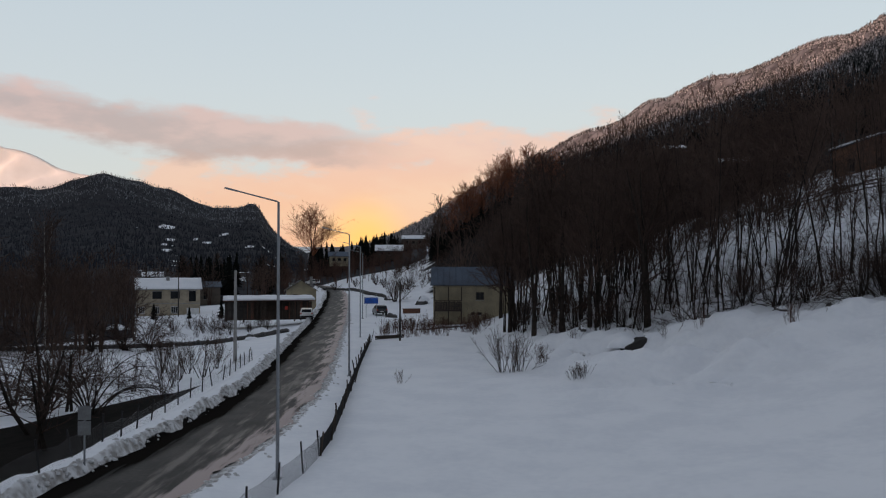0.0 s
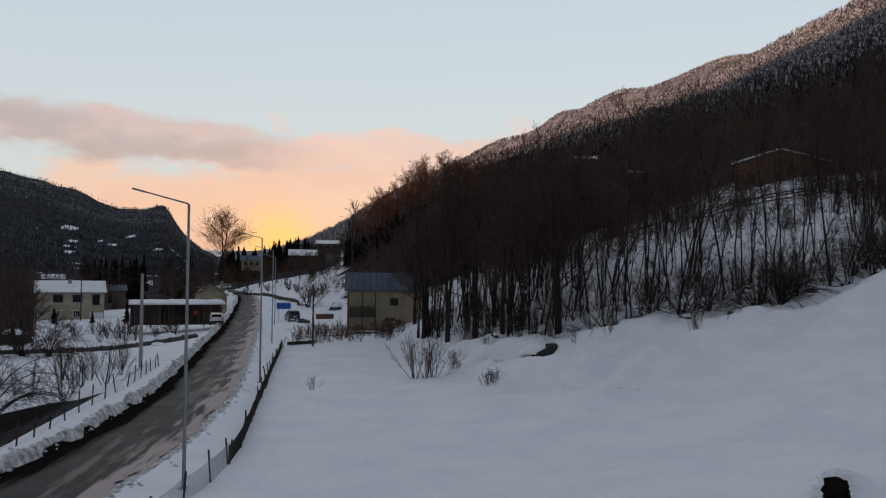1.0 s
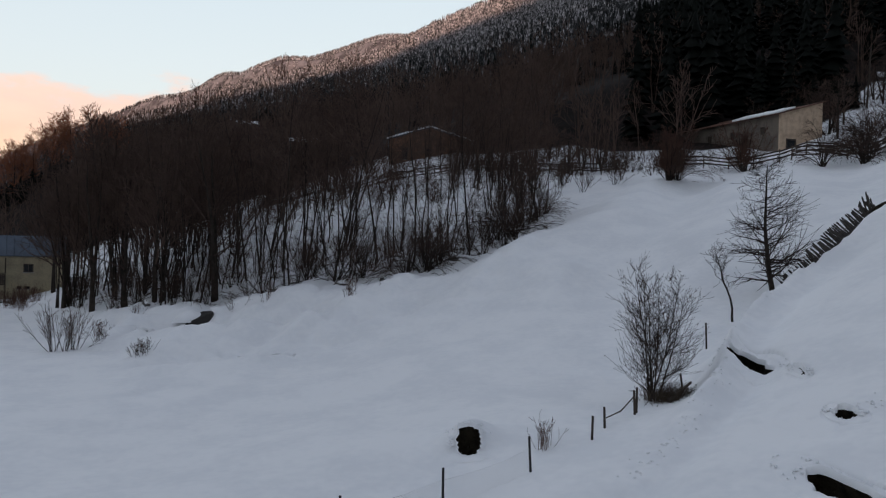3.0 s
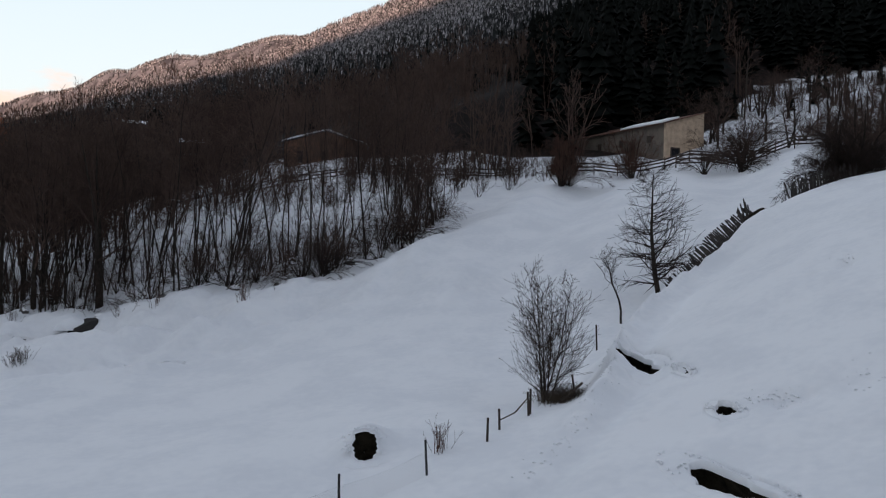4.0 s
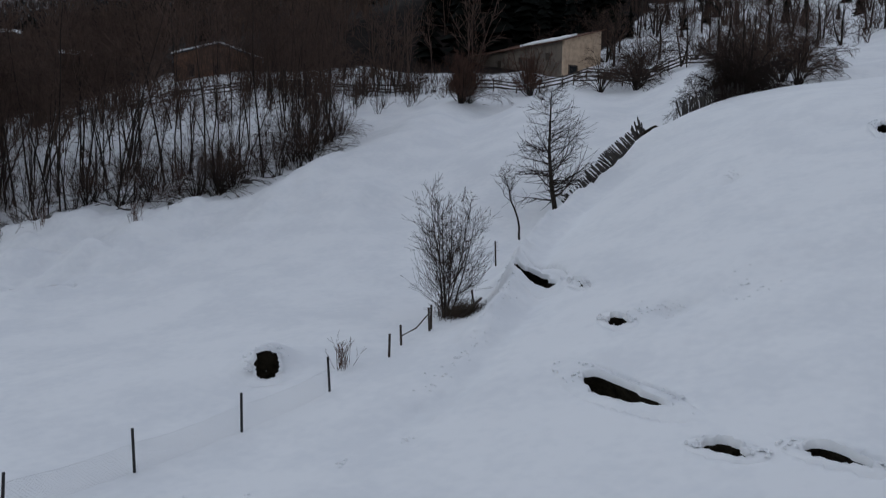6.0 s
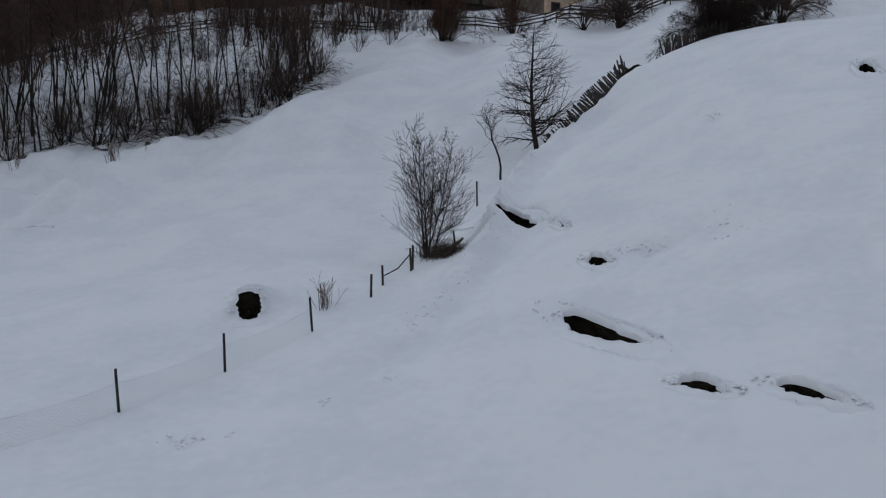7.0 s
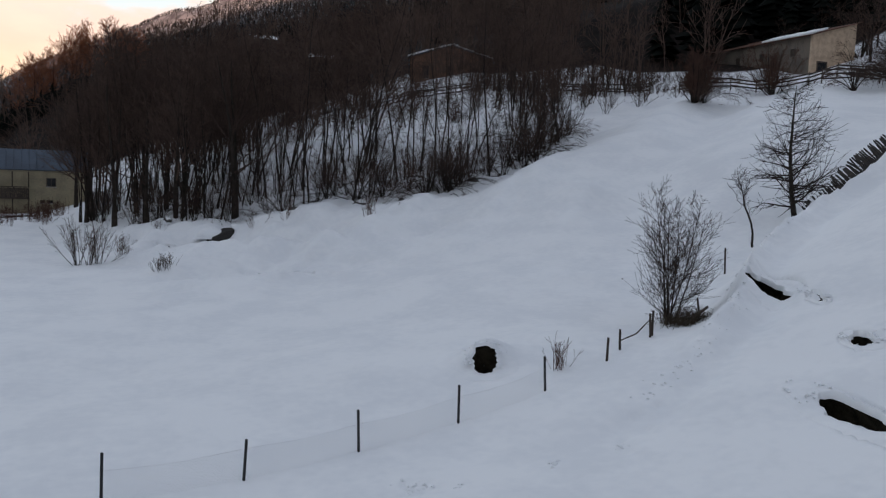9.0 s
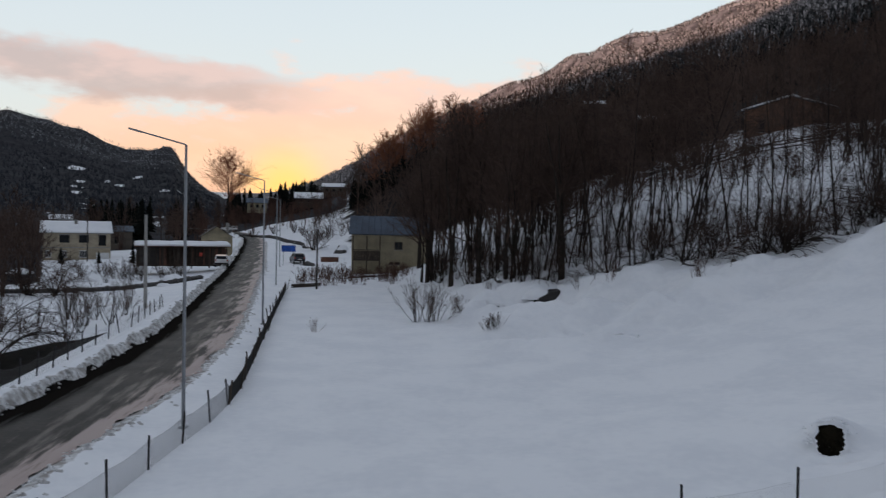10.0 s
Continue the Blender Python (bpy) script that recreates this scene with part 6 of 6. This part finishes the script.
thick = [(tree_kind("thicket_bush", "dense dark arching leafless bush on the slope", "bush", BARK, TWIG, "thicket beside the upper fence", seed=240 + i, height=6.4, radius=0.055, stems=18, fan=24, first=0.25, limbs=22, kids=3, levels=2, limb_len=0.26, angle=34, lift=-0.2, droop=0.8, twig=0.010, arch=-0.20), False) for i in range(3)]
plant(alder, grove_spots(215, 48, 1), rng, 0.55, 1.2, 0.1, 11)
plant(alder, [p for p in grove_spots(60, 46, 4) if p[0] < 20 + 0.2 * (p[1] - 58)], rng, 0.7, 1.15, 0.1, 6)
oldtree = [(tree_kind("old_tree", "stout dark leafless tree with a forked trunk", "tree", BARK, TWIG, "", seed=131 + i, height=14.0, radius=0.19, stems=2, fan=9, first=0.28, limbs=26, kids=4, levels=2, limb_len=0.3, angle=48, twig=0.014), False) for i in range(2)]
plant(oldtree, [(7.6, 71.5), (9.6, 69), (15.5, 63.5), (6.0, 77), (6.6, 99.5), (8.2, 100.5), (11.5, 66.5), (12.0, 74)], rng, 0.9, 1.1)

shrub = [(tree_kind("shrub", "leafless many-stemmed hazel shrub rising from the snow", "shrub", BARK, TWIG, "undergrowth at the grove's edge", seed=150 + i, height=3.4, radius=0.022, stems=13, fan=26, first=0.25, limbs=8, kids=1, levels=2, limb_len=0.24, angle=24, twig=0.008, taper=0.4, droop=0.2 * i), False) for i in range(4)]
plant(shrub, grove_spots(105, 14, 2) + [(28.7, 54.5), (29.6, 55), (35.7, 56.0), (37, 56.5), (39, 58), (41, 59.5), (44.0, 62), (31, 56), (27.5, 55)], rng, 0.5, 1.2, 0.05)
weeds = [(tree_kind("dry_weeds", "clump of dry brown stalks in the snow", "weeds", TWIG_RED, TWIG_RED, "dry stalks", seed=170 + i, height=1.3, radius=0.011, stems=15, fan=16, first=0.4, limbs=5, kids=1, levels=1, limb_len=0.3, angle=28, twig=0.006), False) for i in range(2)]
clump = [(tree_kind("stalk_clump", "low wide clump of short dark stalks in the snow", "weeds", BARK, TWIG, "dry stalks", seed=176, height=1.0, radius=0.011, stems=14, fan=30, first=0.5, limbs=3, kids=1, levels=1, limb_len=0.22, angle=22, twig=0.006), False)]
plant(clump, [(7.63, 47.8), (7.95, 47.9), (7.35, 47.7), (7.8, 47.6), (7.5, 48.0), (6.3, 55.2), (6.5, 55.0)], rng, 0.9, 1.15, 0.02)
plant(weeds, [(-4.5, 84), (-3.2, 87), (-2.0, 88), (-1.0, 89), (0.2, 88), (1.4, 89), (2.6, 90), (-3.6, 92), (0.8, 91), (2.0, 87), (20.6, 50.5), (20.9, 50.9), (14.8, 57), (9.5, 62), (-6.2, 86), (-2.5, 50.3), (17, 56), (6.6, 58.1), (6.9, 58.4)], rng, 0.6, 1.4)
wg = random.Random(21)
plant(weeds, [(wg.uniform(-6, 5), wg.uniform(83, 100)) for _ in range(64)], rng, 0.9, 1.8)
plant(shrub, [(4.4, 54.3), (5.0, 54.8), (3.8, 54.6)], rng, 0.85, 1.05, 0.05)
plant(weeds, [(14.63, 20.55), (14.9, 20.8)], rng, 0.75, 0.9)

hazel = [(tree_kind("hazel_bush", "arching many-stemmed leafless hazel sprawling over the snow", "bush", BARK, TWIG, "hazels along the grove's edge", seed=340 + i, height=6.0, radius=0.032, stems=26, fan=36, first=0.3, limbs=10, kids=2, levels=2, limb_len=0.20, angle=26, lift=-0.1, droop=0.4, twig=0.008, arch=(-0.16, -0.09, -0.20)[i]), False) for i in range(3)]
plant(hazel, [(28.4, 54.8), (27.2, 55.3), (30.0, 55.6), (36.4, 57.9), (37.4, 58.2), (39.2, 59.2), (41.0, 60.2), (35.2, 57.4), (24.4, 57.0), (20.6, 58.4), (17.8, 60.0), (13.4, 63.2), (10.4, 67.6), (22.6, 57.6), (43.2, 62)], rng, 0.6, 1.0, 0.05)
plant(shrub, [(28.2, 54.6), (29.3, 54.9), (33.5, 55.2)], rng, 0.9, 1.3, 0.05)
plant(hazel, [(28.0, 54.2), (26.6, 54.6), (37.8, 57.6)], rng, 1.0, 1.2, 0.1)

# the leafy bush at the crest
trunk, crown = grow(seed=207, height=5.5, radius=0.036, stems=7, fan=16, arch=0.06, first=0.13, limbs=56, kids=4, levels=2, limb_len=0.27, angle=50, fine=True, twig=0.0046, lift=0.28, taper=0.2, wob=0.09)
bush = thing("leafy_bush", "many-stemmed bush with a few brown leaves clinging to it", "bush", "", stand(21.25, 23.34, 30, -0.1))
part("trunk", stems_of(trunk, 6), BARK, bush)
part("crown", quads_mesh("crown", *tubes(crown, 3), TWIG_DARK), None, bush)
lr = random.Random(9)
leaves = Build()
for p, q, a, c in crown:
    if a < 0.011 and lr.random() < 0.30 and p.z > 1.0:
        o, w = p.lerp(q, lr.random()), lr.uniform(0.020, 0.042)
        e1 = Vector((lr.gauss(0, 1), lr.gauss(0, 1), lr.gauss(0, 1))).normalized() * w
        e2 = e1.orthogonal().normalized() * w * 0.6
        leaves.add([o, o + e1 + e2, o + e1 * 2.2, o + e1 - e2], [(0, 1, 2, 3)])
part("leaves", leaves, LEAF, bush, "sparse withered brown leaves")
grass = thing("dry_grass_tuft", "tangle of dry brown grass at the bush's foot", "grass", "", stand(21.8, 22.8, 0, -0.05))
segs = []
for i in range(620):
    p = Vector((lr.gauss(0, 0.60), lr.gauss(0, 0.42), 0))
    d = Vector((lr.gauss(0, 0.5), lr.gauss(0, 0.5), 1)).normalized()
    q = p + d * lr.uniform(0.2, 0.6)
    segs.append((p, q, 0.008, 0.006))
    segs.append((q, q + (d + Vector((lr.gauss(0, 0.5), lr.gauss(0, 0.5), -0.6))).normalized() * 0.2, 0.006, 0.003))
part("grass", quads_mesh("grass", *tubes(segs, 3), GRASS), None, grass)

log = thing("fallen_log", "weathered log lying on the bank under the bush", "timber", "", stand(22.0, 22.6, 0, 0.0))
part("log", Build().tube([(-0.9, -0.35, 0.02), (0.0, 0.02, 0.22), (1.0, 0.5, 0.42)], [0.07, 0.065, 0.05], 7), WOOD_DARK, log)
fruit = tree_kind("fruit_tree", "leafless fruit tree with tiers of level branches beside the fence", "tree", BARK, TWIG_DARK, seed=222, fine=True, height=7.7, radius=0.17, stems=1, first=0.17, limbs=62, kids=7, levels=2, limb_len=0.29, angle=78, lift=0.10, twig=0.008, wob=0.10, taper=0.12)
FACING = Vector((math.sin(radians(49)), math.cos(radians(49)), 0))
fruit.matrix_basis = stand(36.9, 31.2, 0, -0.1) @ Matrix.Rotation(radians(-6.5), 4, FACING) @ pose(0, 0, 0, 0, 0, 20)
sap = tree_kind("crooked_sapling", "thin crooked leafless sapling by the fence", "tree", BARK, TWIG_DARK, seed=236, fine=True, height=4.6, radius=0.07, stems=1, first=0.42, limbs=15, kids=4, levels=2, limb_len=0.27, angle=46, lift=0.5, twig=0.008, wob=0.50)
sap.matrix_basis = stand(33.2, 30.5, 0, -0.1) @ Matrix.Rotation(radians(8), 4, FACING)

dense = [(tree_kind("dense_thicket", "huge dense dark thicket of arching leafless branches", "bush", BARK, TWIG_DARK, "thicket beside the upper fence", seed=250 + i, height=6.6, radius=0.06, stems=22, fan=27, first=0.18, limbs=64, kids=4, levels=2, limb_len=0.26, angle=36, lift=-0.2, droop=0.8, twig=0.010, arch=-0.22), False) for i in range(2)]
plant(dense, [(53.6, 30.4), (60.6, 33.4)], rng, 0.78, 0.86, 0.1)
plant(thick, [(67.5, 52), (73.4, 51.6), (-19, 46), (-23, 50), (-27, 49), (-31, 90), (-37, 90), (-43, 89), (-34, 91), (-47, 90), (70.0, 49.8), (59.4, 62.2), (74.5, 53.0), (63.0, 34.0), (70.7, 33.5), (66, 33), (81, 47), (73, 41), (77, 38), (84, 52), (88, 46), (64.5, 31)], rng, 0.8, 1.1, 0.1)
orchard = [(tree_kind("orchard_tree", "spreading leafless orchard tree on the slope", "tree", BARK, TWIG, "upper orchard", seed=260 + i, height=6.5, radius=0.15, stems=1 + i, fan=14, first=0.22, limbs=20, kids=3, levels=2, limb_len=0.36, angle=55, lift=0.15, twig=0.014), False) for i in range(3)]
g = random.Random(8)
plant(orchard, [(72, 34), (78, 50), (59.5, 32.8), (62.5, 33.5)] + [(g.uniform(80, 150), g.uniform(36, 80)) for _ in range(56)], rng, 0.7, 1.2, 0.1)
plant(orchard, [(g.uniform(52, 68), g.uniform(76, 104)) for _ in range(34)], rng, 0.45, 0.85, 0.1)
plant(shrub, [(54 + 9.6 * u + g.gauss(0, 0.5), 92.5 - 20.5 * u + g.gauss(0, 0.5)) for u in [(i + 0.5) / 26 for i in range(26)]], rng, 0.35, 0.65, 0.1)
plant(shrub, [(g.uniform(45, 70), g.uniform(68, 84)) for _ in range(24)] + [(g.uniform(76, 125), g.uniform(38, 75)) for _ in range(30)], rng, 0.6, 1.1, 0.1)

# garden and valley side of the road
plant(orchard, [(-16.8, 36), (-19.5, 41), (-22, 39), (-25, 46), (-21, 48), (-26, 52), (-29, 50)], rng, 0.7, 0.95, 0.1)
plant(shrub, [(-17, 52), (-17.6, 56), (-18.5, 60), (-19, 64), (-16.9, 60), (-20, 55), (-22, 58), (-24, 60), (-21.5, 66), (-23, 70), (-26, 62), (-19, 72), (-17.5, 66), (-30, 68), (-33, 72), (-28, 112), (-31, 116), (-35, 112), (-40, 118), (-24, 116), (-25, 120)], rng, 0.7, 1.15, 0.1)
plant(shrub, [(g.uniform(-46, -23), g.uniform(108, 140)) for _ in range(26)], rng, 0.5, 1.0, 0.1)
birch = [(tree_kind("birch_tree", "tall pale-barked birch with thin hanging twigs", "tree", BIRCH, TWIG, "", seed=280 + i, height=14.5, radius=0.15, stems=1, first=0.3, limbs=34, kids=4, levels=3, limb_len=0.24, angle=34, lift=0.30, twig=0.013, wob=0.05), False) for i in range(2)]
plant(birch, [(-45.6, 95.8), (-44.6, 95.6)], rng, 1.0, 1.0)
crownt = tree_kind("round_crowned_tree", "broad round-crowned leafless tree against the sunset", "tree", BARK, TWIG_BACKLIT, seed=291, height=16.5, radius=0.22, stems=2, fan=7, first=0.26, limbs=64, kids=6, levels=3, limb_len=0.45, angle=56, lift=0.25, twig=0.020)
crownt.matrix_basis = pose(-34.8, 227, 6.2, 0, 0, 40)
sky_trees = [(tree_kind("hilltop_tree", "leafless hilltop tree standing against the sky", "tree", BARK, TWIG_BACKLIT, "trees along the hill crest", seed=300 + i, height=11.0, radius=0.16, stems=1, first=0.3, limbs=30, kids=5, levels=3, limb_len=0.40, angle=52, lift=0.32, twig=0.026), False) for i in range(2)]
plant(sky_trees, [(2.5, 200), (5.5, 198), (6.8, 204), (9.5, 199), (12.5, 196), (14.5, 203), (16.0, 197), (20.5, 200), (23, 204), (26, 199)], rng, 0.95, 1.3)
redbush = [(tree_kind("red_brown_bush", "tall rounded reddish-brown leafless bush by the rail fence", "bush", BARK, TWIG_RED, "", seed=330, height=5.6, radius=0.06, stems=18, fan=34, first=0.15, limbs=34, kids=5, levels=2, limb_len=0.24, angle=48, twig=0.010, arch=0.12), False)]
plant(redbush, [(59.0, 62.6), (58.0, 61.9), (69.0, 62.5)], rng, 0.95, 1.1, 0.1)
middle = [(tree_kind("round_bush", "round leafless bush on the snowy slope", "bush", BARK, TWIG, "", seed=320, height=3.2, radius=0.06, stems=9, fan=32, first=0.2, limbs=14, kids=4, levels=2, limb_len=0.33, angle=40, twig=0.012), False)]
plant(middle, [(-8.3, 146)], rng, 1.45, 1.45)
plant(middle, [(-12, 175), (-24, 190), (-14.5, 186), (-20, 196)], rng, 0.6, 0.9)

def garden_spruce(x, y, high, seed):
    ob = thing("small_spruce", "small dark spruce standing in the snowy garden", "tree", "garden spruces", stand(x, y))
    v, f = spruce_shape(seed, 11, 9)
    part("crown", quads_mesh("crown", v * high * np.array([1.5, 1.5, 1.0]), f, NEEDLE), None, ob)
    part("trunk", Build().tube([(0, 0, -0.2), (0, 0, high * 0.4)], [0.07, 0.04], 6), BARK, ob)


garden_spruce(-38.2, 147.0, 3.4, 61)
garden_spruce(-44.6, 150.0, 2.2, 62)
garden_spruce(-50.5, 149.0, 3.0, 63)

yard = thing("yard_lamp", "small lit lamp on a wooden post by the upper yard", "lamp", "", pose(65.7, 84.4, 19.5 - 3.6))
part("post", Build().tube([(0, 0, -2.0), (0, 0, 3.6)], [0.06, 0.05], 6), WOOD_DARK, yard)
glow = bpy.data.materials.new("lit_lamp_glass")
glow.use_nodes = True
glow.node_tree.nodes["Principled BSDF"].inputs["Emission Color"].default_value = (1.0, 0.9, 0.72, 1)
glow.node_tree.nodes["Principled BSDF"].inputs["Emission Strength"].default_value = 1.4
part("globe", Build().lump((0, 0, 3.6), 0.11, 0.11, 0.2, 3, 0.0, 5, 9), glow, yard)
